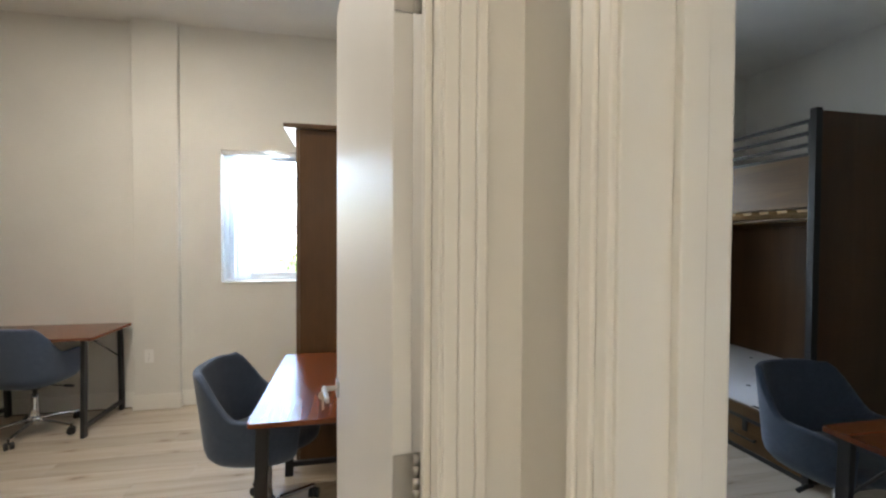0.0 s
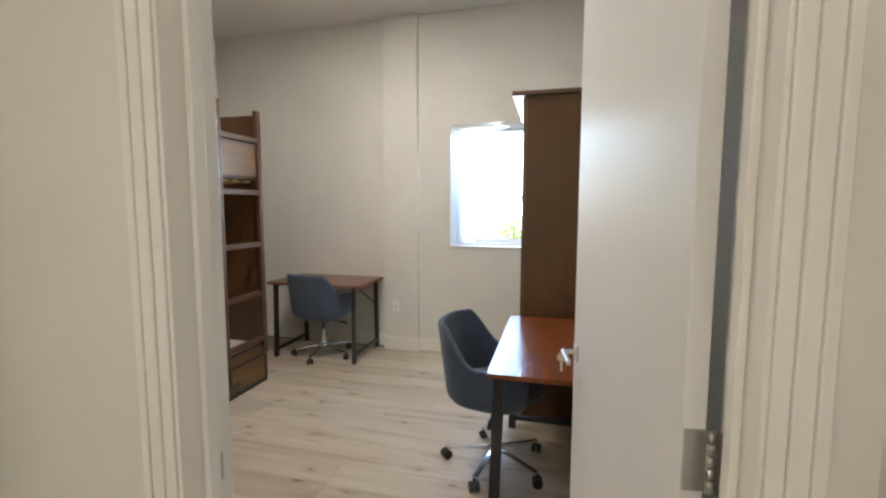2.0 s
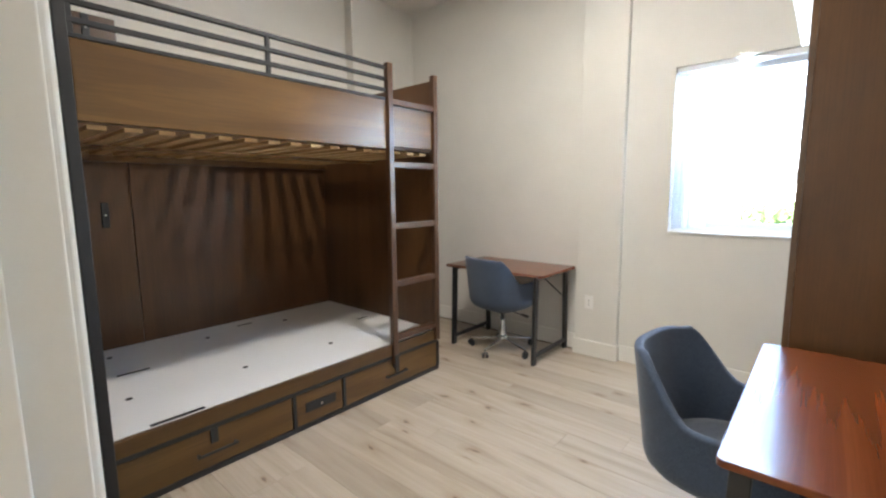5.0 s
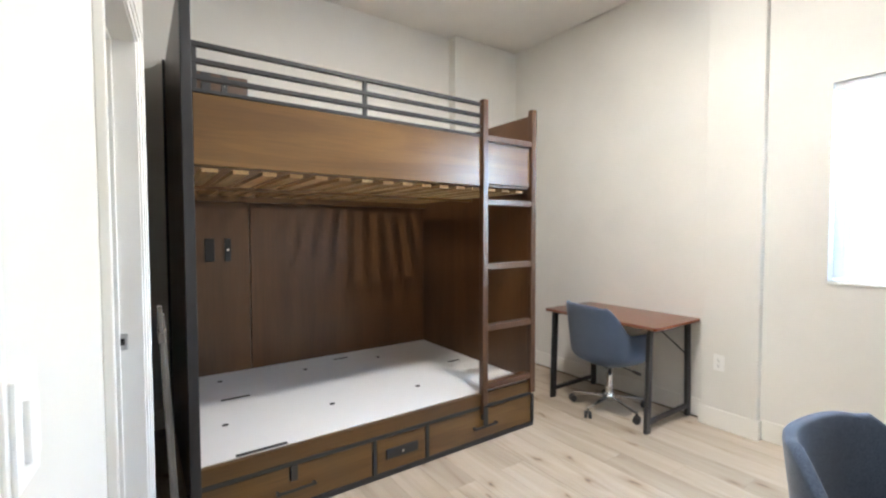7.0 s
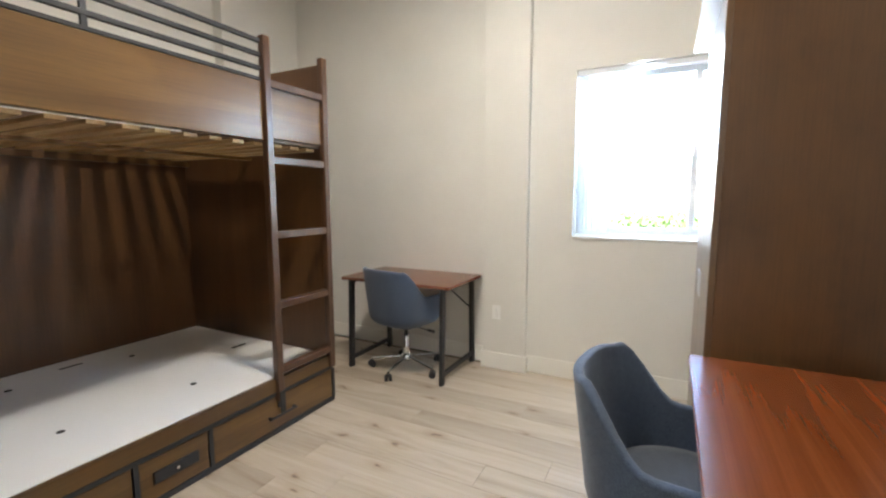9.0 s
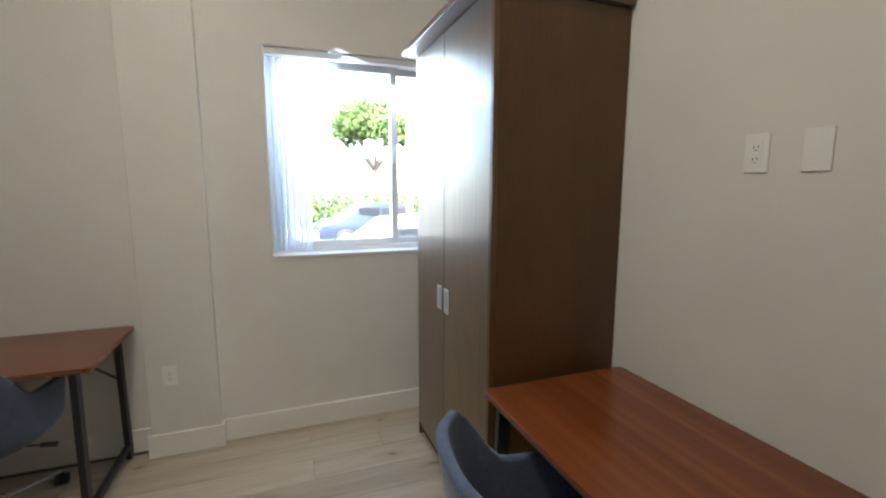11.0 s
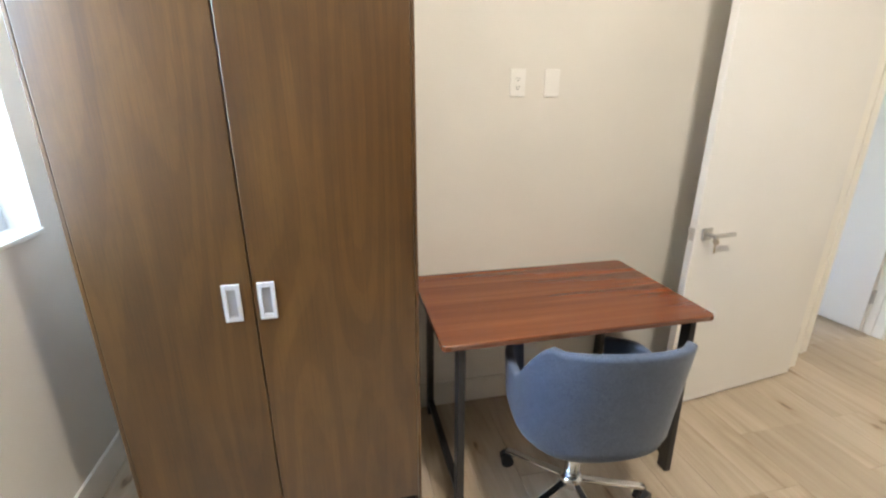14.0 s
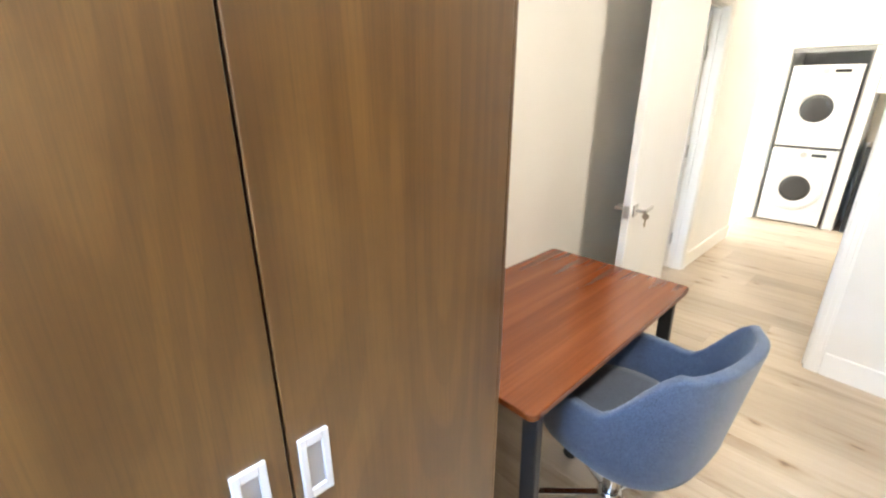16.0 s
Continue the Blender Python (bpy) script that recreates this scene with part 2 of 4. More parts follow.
def part(name, bm, mat, parent=None, label="", smooth=False):
    ob = new(name, finish(bm, name, mat, smooth))
    ob.parent = parent
    if label:
        tagged(ob, label)
    return ob


def thing(name, m, label, category, group=""):
    root = new(name)
    root.empty_display_size = 0.1
    root.matrix_basis = m
    return tagged(root, label, category, group)


def add_box(bm, a, b, bevel=0.0, turn=None):
    """A box between two corners, its edges rounded."""
    x0, x1 = sorted((a[0], b[0]))
    y0, y1 = sorted((a[1], b[1]))
    z0, z1 = sorted((a[2], b[2]))
    m = Matrix.Translation(((x0 + x1) / 2, (y0 + y1) / 2, (z0 + z1) / 2)) @ Matrix.Diagonal((x1 - x0, y1 - y0, z1 - z0, 1))
    if turn is not None:
        m = turn @ m
    made = bmesh.ops.create_cube(bm, size=1, matrix=m)["verts"]
    if bevel:
        edges = list({e for v in made for e in v.link_edges})
        bmesh.ops.bevel(bm, geom=edges, offset=bevel, segments=2, affect="EDGES", profile=0.5)
    return bm


def boxes(*pairs, bevel=0.0):
    bm = bmesh.new()
    for a, b in pairs:
        add_box(bm, a, b, bevel)
    return bm


def add_tube(bm, a, b, r0, r1=None, sides=16):
    """A round bar from a to b."""
    a, b = Vector(a), Vector(b)
    d = b - a
    m = Matrix.Translation((a + b) / 2) @ d.to_track_quat("Z", "Y").to_matrix().to_4x4()
    bmesh.ops.create_cone(bm, cap_ends=True, segments=sides, radius1=r0, radius2=r0 if r1 is None else r1, depth=d.length, matrix=m)
    return bm


def add_bar(bm, a, b, w, h, bevel=0.002):
    """A rectangular bar from a to b, w wide and h high in its section."""
    a, b = Vector(a), Vector(b)
    d = b - a
    m = Matrix.Translation((a + b) / 2) @ d.to_track_quat("Z", "Y").to_matrix().to_4x4()
    return add_box(bm, (-w / 2, -h / 2, -d.length / 2), (w / 2, h / 2, d.length / 2), bevel, m)


def lathe(profile, sides=32, centre=(0, 0, 0), axis="Z"):
    """A turned solid from pairs of radius and height."""
    bm = bmesh.new()
    rings = []
    for r, z in profile:
        ring = []
        for k in range(sides):
            a = 2 * math.pi * k / sides
            v = Vector((r * math.cos(a), r * math.sin(a), z))
            if axis == "Y":
                v = Vector((v.x, -v.z, v.y))
            if axis == "X":
                v = Vector((v.z, v.x, v.y))
            ring.append(bm.verts.new(v + Vector(centre)))
        rings.append(ring)
    for lo, hi in zip(rings, rings[1:]):
        for k in range(sides):
            bm.faces.new((lo[k], lo[(k + 1) % sides], hi[(k + 1) % sides], hi[k]))
    bm.faces.new(rings[0])
    bm.faces.new(rings[-1])
    return bm


def structure(name, bm, mat, label, category="wall"):
    return tagged(part(name, bm, mat), label, category, kind="structure")

# ---- structure ----
T = 0.12
structure("wall_north", boxes(((XW - T, 5.31, 0), (-1.30, YN + 0.2, CEIL)), ((-1.30, YN, 0), (WX0, YN + 0.2, CEIL)), ((WX1, YN, 0), (XE + T, YN + 0.2, CEIL)),
          ((WX0, YN, 0), (WX1, YN + 0.2, WZ0)), ((WX0, YN, WZ1), (WX1, YN + 0.2, CEIL))), WALL, "cream painted bedroom wall with a window opening")
structure("column_north", boxes(((-1.442, 5.209, 0), (-1.088, 5.32, CEIL)), bevel=0.006), WALL, "cream painted pilaster on the window wall")
structure("wall_west", boxes(((XW - T, YH - 1.2, 0), (XW, 5.31, CEIL))), WALL, "cream painted wall behind the bunk bed")
structure("chase_west", boxes(((XW, 4.48, 0), (-3.49, 5.32, CEIL)), bevel=0.004), WALL, "cream painted boxed chase in the corner")
structure("wall_east", boxes(((XE, YS, 0), (XE + T, YN, CEIL))), WALL, "cream painted wall behind the desk")
structure("wall_south", boxes(((ENT1 + 0.02, YH, 0), (HE + T, YS - 0.001, CEIL)),
          ((ENT0 - 0.02, YH, DH + 0.02), (ENT1 + 0.02, YS, CEIL))), WALL, "cream painted wall over and beside the bedroom doorway")
SKEW = Matrix.Translation((ENT0, YS, 0)) @ Matrix.Rotation(radians(-5), 4, "Z") @ Matrix.Translation((-ENT0, -YS, 0))
closet_wall = structure("wall_closet_front", boxes(((-2.15, YH, 0), (CL0 - 0.02, YS, CEIL)), ((CL1 + 0.02, YH, 0), (ENT0 - 0.02, YS, CEIL)),
                        ((CL0 - 0.02, YH, DL + 0.02), (CL1 + 0.02, YS, CEIL))), WALL, "cream painted wall with the closet doorway, slightly askew")
closet_wall.matrix_basis = SKEW
structure("wall_south_west", boxes(((XW, 1.74, 0), (-2.12, 1.87, CEIL))), WALL, "cream painted wall at the end of the bunk bed")
structure("wall_hall_east", boxes(((HE, D21 + 0.02, 0), (HE + T, YH, CEIL)), ((HE, -0.60, 0), (HE + T, D20 - 0.02, CEIL)),
          ((HE, D20 - 0.02, DL + 0.02), (HE + T, D21 + 0.02, CEIL))), WALL, "cream painted hall wall with a doorway")
structure("wall_hall_west", boxes(((HW - T, LS - 0.12, 0), (HW, YH, CEIL))), WALL, "cream painted hall wall")
structure("wall_closet_back", boxes(((XW, 0.50, 0), (HW - T, 0.62, CEIL))), WALL, "plain wall closing the closet")
structure("wall_living_south", boxes(((HW, LS - 0.12, 0), (5.6, LS, CEIL))), WALL, "white wall at the end of the living space")
# out of view; its opening is made only to hold the fill lamp
structure("wall_living_east", boxes(((5.5, LS, 0), (5.62, -2.3, CEIL)), ((5.5, -0.8, 0), (5.62, -0.60, CEIL)), ((5.5, -2.3, 0), (5.62, -0.8, 0.8)), ((5.5, -2.3, 2.4), (5.62, -0.8, CEIL))), WALL, "plain unseen wall closing the living space, opening added for a lamp")
structure("wall_living_north", boxes(((HE + T, -0.60, 0), (5.5, -0.48, CEIL))), WALL, "plain wall between living space and second bedroom")
# the window opening here is out of view, added for the fill lamp
structure("wall_second_north", boxes(((XE + T, YN, 0), (1.85, YN + 0.2, CEIL)), ((2.95, YN, 0), (5.0, YN + 0.2, CEIL)), ((1.85, YN, 0), (2.95, YN + 0.2, WZ0)), ((1.85, YN, WZ1), (2.95, YN + 0.2, CEIL))), WALL, "wall of the second bedroom with an added, unseen window opening")
structure("wall_second_east", boxes(((4.85, -0.50, 0), (5.0, YN, CEIL))), WALL, "plain wall of the second bedroom")
structure("ceiling", boxes(((XW - T, YH - 1.2, CEIL), (XE + T, YN + 0.2, CEIL + 0.12)), ((XE + T + 0.001, LS - 0.12, CEIL), (5.62, YN + 0.2, CEIL + 0.12)), ((XW - T, LS - 0.12, CEIL), (XE + T, YH - 1.201, CEIL + 0.12))), CEILING, "white painted flat ceiling", "ceiling")
floor = structure("floor", boxes(((XW - T, LS - 0.12, -0.08), (5.62, YN + 0.2, -0.012))), JOINT, "pale oak plank floor with knots", "floor")


def baseboard(a, b, out):
    """A baseboard from a to b along a wall, standing out by the vector out."""
    bm = bmesh.new()
    x0, y0 = a
    x1, y1 = b
    ox, oy = out
    add_box(bm, (x0, y0, 0.0), (x1 + ox * 0.014, y1 + oy * 0.014, 0.135), 0.0035)
    return structure("baseboard", bm, TRIM, "white painted baseboard", "baseboard")


baseboard((-3.49, 5.31), (-1.457, 5.31), (0, -1))
baseboard((-1.456, 5.209), (-1.074, 5.209), (0, -1))
baseboard((-1.088, 5.21), (-1.088, YN - 0.014), (1, 0))
baseboard((-1.442, 5.21), (-1.442, 5.296), (-1, 0))
baseboard((-1.073, YN), (XE, YN), (0, -1))
baseboard((XE, YS), (XE, YN), (-1, 0))
baseboard((CL1 + 0.075, YS), (ENT0 - 0.075, YS), (0, 1)).matrix_basis = SKEW
baseboard((-2.12, YS), (CL0 - 0.075, YS), (0, 1)).matrix_basis = SKEW
baseboard((XW, 1.87), (XW, 4.48), (1, 0))
baseboard((HE, -0.60), (HE, D20 - 0.09), (-1, 0))
baseboard((HW, HS), (HW, YH), (1, 0))
baseboard((HW, YH), (ENT0 - 0.075, YH), (0, -1))
baseboard((HE, LS), (5.5, LS), (0, 1))
baseboard((HE - 0.014, -0.60), (HE + T, -0.60), (0, -1))


def door_trim(name, x0, x1, y0, y1, DH, stop_at=0.55, sides=(1, 1)):
    """Jamb lining with stop, and stepped casings, for an opening along x through a wall from y0 to y1."""
    root = tagged(thing(name, Matrix.Identity(4), "white painted door lining and casing", "door frame"), kind="structure")
    part("jamb", boxes(((x0 - 0.02, y0 - 0.003, 0), (x0, y1 + 0.003, DH + 0.02)), bevel=0.002), TRIM, root)
    part("jamb", boxes(((x1, y0 - 0.003, 0), (x1 + 0.02, y1 + 0.003, DH + 0.02)), bevel=0.002), TRIM, root)
    part("head_jamb", boxes(((x0, y0 - 0.003, DH), (x1, y1 + 0.003, DH + 0.02)), bevel=0.002), TRIM, root)
    ym = y0 + (y1 - y0) * stop_at
    part("door_stop", boxes(((x0, ym - 0.03, 0), (x0 + 0.012, ym, DH)), ((x1 - 0.012, ym - 0.03, 0), (x1, ym, DH)), ((x0 + 0.012, ym - 0.03, DH - 0.012), (x1 - 0.012, ym, DH)), bevel=0.002), TRIM, root)
    for face, out, wanted in ((y0, -1, sides[0]), (y1, 1, sides[1])):
        if not wanted:
            continue
        for edge, way in ((x0, -1), (x1, 1)):
            bm = bmesh.new()
            e = edge + way * 0.006
            for w0, w1, t in ((0.0, 0.022, 0.010), (0.022, 0.046, 0.015), (0.046, 0.062, 0.019)):
                add_box(bm, (e + way * w0, face, 0), (e + way * w1, face + out * t, DH + 0.006 + w1), 0.0025)
            part("casing", bm, TRIM, root)
        bm = bmesh.new()
        for w0, w1, t in ((0.0, 0.022, 0.010), (0.022, 0.046, 0.015), (0.046, 0.062, 0.019)):
            add_box(bm, (x0 - 0.006 - w0, face, DH + 0.006 + w0), (x1 + 0.006 + w0, face + out * t, DH + 0.006 + w1), 0.0025)
        part("head_casing", bm, TRIM, root)
    return root


trim1 = door_trim("door_frame_1", ENT0, ENT1, YH, YS, DH, stop_at=0.66)
trim2 = door_trim("door_frame_2", CL0, CL1, YH, YS, DL, stop_at=0.45)
trim2.matrix_basis = SKEW
trim3 = door_trim("door_frame_3", -(D21 - D20) / 2, (D21 - D20) / 2, -T / 2, T / 2, DL, stop_at=0.55)
trim3.matrix_basis = pose(HE + T / 2, (D20 + D21) / 2, 0, 0, 0, 90)


def strike_plate(root, x, y, z, way=1):
    p = part("strike_plate", boxes(((x, y - 0.016, z - 0.029), (x + way * 0.0025, y + 0.016, z + 0.029)), bevel=0.001), NICKEL, root, "satin nickel strike plate")
    part("strike_hole", boxes(((x + way * 0.0022, y - 0.007, z - 0.012), (x + way * 0.0032, y + 0.007, z + 0.012))), DARKHOLE, p)


strike_plate(trim1, ENT0, YS - 0.04, 0.955)
strike_plate(trim2, CL0, YS - 0.06, 1.02)


def door_leaf(name, m, width, label, keys=True, lever=True, tall=2.045, gap=0.004):
    """A flush door; local x runs from the hinge, y is its thickness, z up."""
    root = tagged(thing(name, m, label, "door"), kind="structure")
    part("leaf", boxes(((0, 0, 0.012), (width, 0.035, tall)), bevel=0.002), DOORPAINT, root)
    for z in ((0.26, 1.08, 1.92) if tall > 2.2 else (0.27, 1.02, 1.755)):
        h = part("hinge", boxes(((-0.004, -0.001, z - 0.05), (-0.001, 0.034, z + 0.05)), bevel=0.001), NICKEL, root, "satin nickel butt hinge")
        bm = bmesh.new()
        for k in range(5):
            add_tube(bm, (-0.006, -0.006, z - 0.05 + k * 0.02), (-0.006, -0.006, z - 0.0315 + k * 0.02), 0.006)
        part("knuckle", bm, NICKEL, h, smooth=True)
        part("hinge_leaf", boxes(((-0.045, -gap - 0.003, z - 0.05), (-0.004, -gap, z + 0.05)), ((-0.0045, -gap, z - 0.05), (-0.0015, -0.004, z + 0.05)), bevel=0.001), NICKEL, h)
    if not lever:
        return root
    lz = 0.955
    part("latch_plate", boxes(((width - 0.001, 0.005, lz - 0.03), (width + 0.002, 0.030, lz + 0.03)), ((width, 0.012, lz - 0.008), (width + 0.009, 0.023, lz + 0.008)), bevel=0.0008), NICKEL, root)
    for side, y in ((1, 0.035), (-1, 0.0)):
        part("rose", boxes(((width - 0.095, y, lz - 0.028), (width - 0.04, y + side * 0.009, lz + 0.028)), bevel=0.001), NICKEL, root)
        bm = bmesh.new()
        add_tube(bm, (width - 0.067, y + side * 0.008, lz), (width - 0.067, y + side * 0.05, lz), 0.009)
        add_box(bm, (width - 0.19, y + side * 0.042, lz - 0.009), (width - 0.057, y + side * 0.056, lz + 0.009), 0.003)
        part("lever", bm, NICKEL, root, "satin nickel door lever")
    if keys:
        k = part("key", boxes(((width - 0.071, 0.090, lz - 0.004), (width - 0.067, 0.095, lz + 0.004))), BRASS, root, "keys hanging from the lever lock")
        bm = bmesh.new()
        add_tube(bm, (width - 0.067, 0.05, lz), (width - 0.067, 0.092, lz), 0.003, sides=8)
        add_tube(bm, (width - 0.069, 0.090, lz - 0.022), (width - 0.066, 0.090, lz - 0.022), 0.016)
        add_box(bm, (width - 0.069, 0.086, lz - 0.075), (width - 0.0665, 0.094, lz - 0.035), 0.0008)
        part("key_blade", bm, BRASS, k)
    return root


# closed the leaf points west; it stands open by about 73 degrees
door_leaf("door_1", pose(0.493, YS + 0.004, 0, 0, 0, 97.2), 0.962, "white flush door standing open into the bedroom, keys in its lever", tall=2.315, gap=0.015)
door_leaf("door_3", pose(HE + T - 0.004, D20 + 0.004, 0, 0, 0, 5), 0.625, "white flush door standing open into the second bedroom", keys=False, lever=False)


# ---- window ----
def window(name, x0, x1):
    root = tagged(thing(name, Matrix.Identity(4), "white vinyl sliding window in a plaster recess", "window"), kind="structure")
    y0, y1 = YN + 0.10, YN + 0.17
    xm = x0 + (x1 - x0) * 0.61
    part("window_frame", boxes(((x0, y0, WZ0), (x0 + 0.03, y1, WZ1)), ((x1 - 0.03, y0, WZ0), (x1, y1, WZ1)), ((x0 + 0.03, y0, WZ0), (x1 - 0.03, y1, WZ0 + 0.03)), ((x0 + 0.03, y0, WZ1 - 0.03), (x1 - 0.03, y1, WZ1)), bevel=0.003), VINYL, root)
    for a, b, dy in ((x0 + 0.03, xm + 0.02, 0.0), (xm - 0.02, x1 - 0.03, 0.032)):
        ya, yb, za, zb = y0 + 0.004 + dy, y0 + 0.032 + dy, WZ0 + 0.031, WZ1 - 0.031
        sash = part("sash", boxes(((a, ya, za), (a + 0.04, yb, zb)), ((b - 0.04, ya, za), (b, yb, zb)), ((a + 0.04, ya, za), (b - 0.04, yb, za + 0.04)), ((a + 0.04, ya, zb - 0.04), (b - 0.04, yb, zb)), bevel=0.002), VINYL, root)
        g = part("pane", boxes(((a + 0.04, ya + 0.011, za + 0.04), (b - 0.04, ya + 0.017, zb - 0.04))), GLASS, sash)
        g.visible_shadow = False
    part("latch", boxes(((xm - 0.012, y0 - 0.016, 1.66), (xm + 0.010, y0 + 0.004, 1.76)), bevel=0.003), VINYL, root)
    part("window_sill", boxes(((x0, YN - 0.012, WZ0 - 0.018), (x1, y0, WZ0 + 0.001)), bevel=0.004), TRIM, root)
    return root


window("window_1", WX0, WX1)
# second bedroom's window: out of view, added round its fill lamp
window("unseen_window_2", 1.85, 2.95)
vane = thing("vertical_blind", Matrix.Identity(4), "white vertical blind drawn aside in a bunch at the window", "blind")
part("head_rail", boxes(((WX0 + 0.005, YN + 0.02, WZ1 - 0.04), (WX1 - 0.005, YN + 0.06, WZ1 - 0.002)), bevel=0.003), VINYL, vane)
for k in range(6):
    bm = bmesh.new()
    vx, ang = WX0 + 0.04 + 0.034 * k, radians(68 + 9 * math.sin(k * 2.1))
    pts = []
    for j in range(7):
        s = (j / 6 - 0.5) * 0.088
        bow = 0.010 * (1 - (2 * j / 6 - 1) ** 2)
        pts.append((vx + s * math.cos(ang) - bow * math.sin(ang), YN + 0.042 + s * math.sin(ang) * 0.8 + bow * math.cos(ang)))
    lo = [bm.verts.new((px, py, WZ0 + 0.02)) for px, py in pts]
    hi = [bm.verts.new((px, py, WZ1 - 0.05)) for px, py in pts]
    for j in range(6):
        bm.faces.new((lo[j], lo[j + 1], hi[j + 1], hi[j]))
    v = part("vane", bm, BLIND, vane, smooth=True)
    solid = v.modifiers.new("thick", "SOLIDIFY")
    solid.thickness = 0.0012


# ---- bunk bed ----
def bunk_bed(m, label, depth=1.48, length=2.15, post_top=2.60):
    """Local x runs back from the front, y along the bed from its post end, z up; the ladder is at the far end."""
    root = thing("bunk_bed", m, label, "bunk bed", "bunk beds")
    L, D = length, depth

    def p(name, mat, *pairs, bevel=0.003, parent=root, label=""):
        return part(name, boxes(*pairs, bevel=bevel), mat, parent, label)

    # under-bed storage
    p("plinth", BLACK, ((0.004, 0.0, 0.0), (0.03, L, 0.03)))
    base = p("base_box", BEDWOOD_Y, ((0.02, 0.02, 0.03), (D - 0.02, L - 0.02, 0.285)))
    for y in (0.0, 0.875, 1.226, L - 0.022):
        p("divider", BLACK, ((0.0, y, 0.03), (0.028, y + 0.022, 0.232)), bevel=0.0015)
    p("divider_rail", BLACK, ((0.0, 0.022, 0.232), (0.03, L - 0.02, 0.254)), bevel=0.0015)
    for y0, y1, kind in ((0.022, 0.875, "big"), (0.897, 1.226, "lock"), (1.248, L - 0.022, "big")):
        d = p("drawer_front", BEDWOOD_Y, ((0.006, y0 + 0.004, 0.034), (0.026, y1 - 0.004, 0.228)), label="brown wood drawer front with black metal pull")
        ym = (y0 + y1) / 2
        if kind == "big":
            bm = boxes(((-0.022, ym - 0.10, 0.110), (-0.012, ym + 0.10, 0.122)), ((-0.014, ym - 0.096, 0.108), (0.008, ym - 0.084, 0.124)), ((-0.014, ym + 0.084, 0.108), (0.008, ym + 0.096, 0.124)), bevel=0.002)
            part("pull", bm, BLACK, d)
            part("hasp", boxes(((-0.006, ym - 0.028, 0.158), (0.007, ym + 0.008, 0.236)), bevel=0.002), BLACK, d)
        else:
            lock = part("lock_plate", boxes(((-0.004, ym - 0.105, 0.105), (0.007, ym + 0.105, 0.160)), bevel=0.002), BLACK, d)
            part("lock_button", add_tube(bmesh.new(), (-0.008, ym, 0.132), (-0.003, ym, 0.132), 0.008), CHROME, lock)
    p("side_rail", BEDWOOD_Y, ((0.0, 0.0, 0.255), (0.03, L, 0.333)))
    p("back_rail", BEDWOOD_Y, ((D - 0.06, 0.03, 0.29), (D - 0.03, L - 0.03, 0.333)))
    # platform boards with finger slots
    deck = p("deck_board", BOARD, ((0.031, 0.03, 0.318), (D - 0.032, L - 0.03, 0.336)), bevel=0.0015, label="white deck board with slots and screw holes")
    for x, y, dx, dy in ((0.85, 0.315, 0.012, 0.085), (0.70, 1.945, 0.012, 0.055), (0.046, 0.30, 0.014, 0.12), (0.045, 1.93, 0.014, 0.11), (1.30, 1.20, 0.010, 0.06)):
        part("slot", boxes(((x - dx, y - dy, 0.3365), (x + dx, y + dy, 0.3385)), bevel=0.0008), DARKHOLE, deck)
    for x, y in ((1.25, 0.28), (0.45, 0.195), (0.40, 0.79), (1.18, 0.865), (0.365, 1.39), (1.16, 1.48)):
        part("screw_hole", add_tube(bmesh.new(), (x, y, 0.3362), (x, y, 0.3382), 0.017), DARKHOLE, deck)
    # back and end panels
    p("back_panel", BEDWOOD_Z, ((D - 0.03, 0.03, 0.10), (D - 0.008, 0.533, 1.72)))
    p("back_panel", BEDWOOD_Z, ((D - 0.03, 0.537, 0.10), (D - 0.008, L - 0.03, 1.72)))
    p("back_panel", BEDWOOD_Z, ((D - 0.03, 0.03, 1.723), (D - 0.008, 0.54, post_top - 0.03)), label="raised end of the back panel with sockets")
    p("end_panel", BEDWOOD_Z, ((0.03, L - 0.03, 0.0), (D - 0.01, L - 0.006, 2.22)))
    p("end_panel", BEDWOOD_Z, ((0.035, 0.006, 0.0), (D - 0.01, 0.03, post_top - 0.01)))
    for x, z in ((D - 0.045, 1.27), (D - 0.045, post_top - 0.12)):
        for y, w in ((0.222, 0.065), (0.356, 0.042)):
            plate = part("socket_plate", boxes(((x, y, z - 0.085), (x + 0.016, y + w, z + 0.085)), bevel=0.003), BLACK, root, "black socket plate")
            part("socket_button", add_tube(bmesh.new(), (x - 0.003, y + w / 2, z), (x + 0.002, y + w / 2, z), 0.007), CHROME if w < 0.06 else PLASTIC_BLACK, plate)
    # tall black post at the near end
    p("post", BLACK, ((-0.012, -0.012, 0.0), (0.034, 0.030, post_top)), bevel=0.003, label="black steel corner post")
    p("post", BLACK, ((D - 0.04, -0.012, 0.0), (D, 0.005, post_top)), bevel=0.003)
    # upper bunk
    p("upper_rail", BEDWOOD_Y, ((0.0, 0.031, 1.698), (0.026, 1.648, 2.012)), label="brown wood guard board of the upper bunk")
    p("upper_rail", BEDWOOD_Y, ((0.0, 1.698, 1.715), (0.022, L - 0.055, 1.99)))
    p("upper_edge", BLACK, ((-0.003, 0.031, 2.013), (0.028, 1.648, 2.03)), bevel=0.0015)
    p("upper_back_rail", BEDWOOD_Y, ((D - 0.056, 0.031, 1.66), (D - 0.031, L - 0.031, 1.90)))
    p("slat_ledge", BEDWOOD_Y, ((0.027, 0.031, 1.700), (0.060, L - 0.031, 1.735)))
    p("slat_ledge", BEDWOOD_Y, ((D - 0.09, 0.031, 1.628), (D - 0.057, L - 0.031, 1.671)))
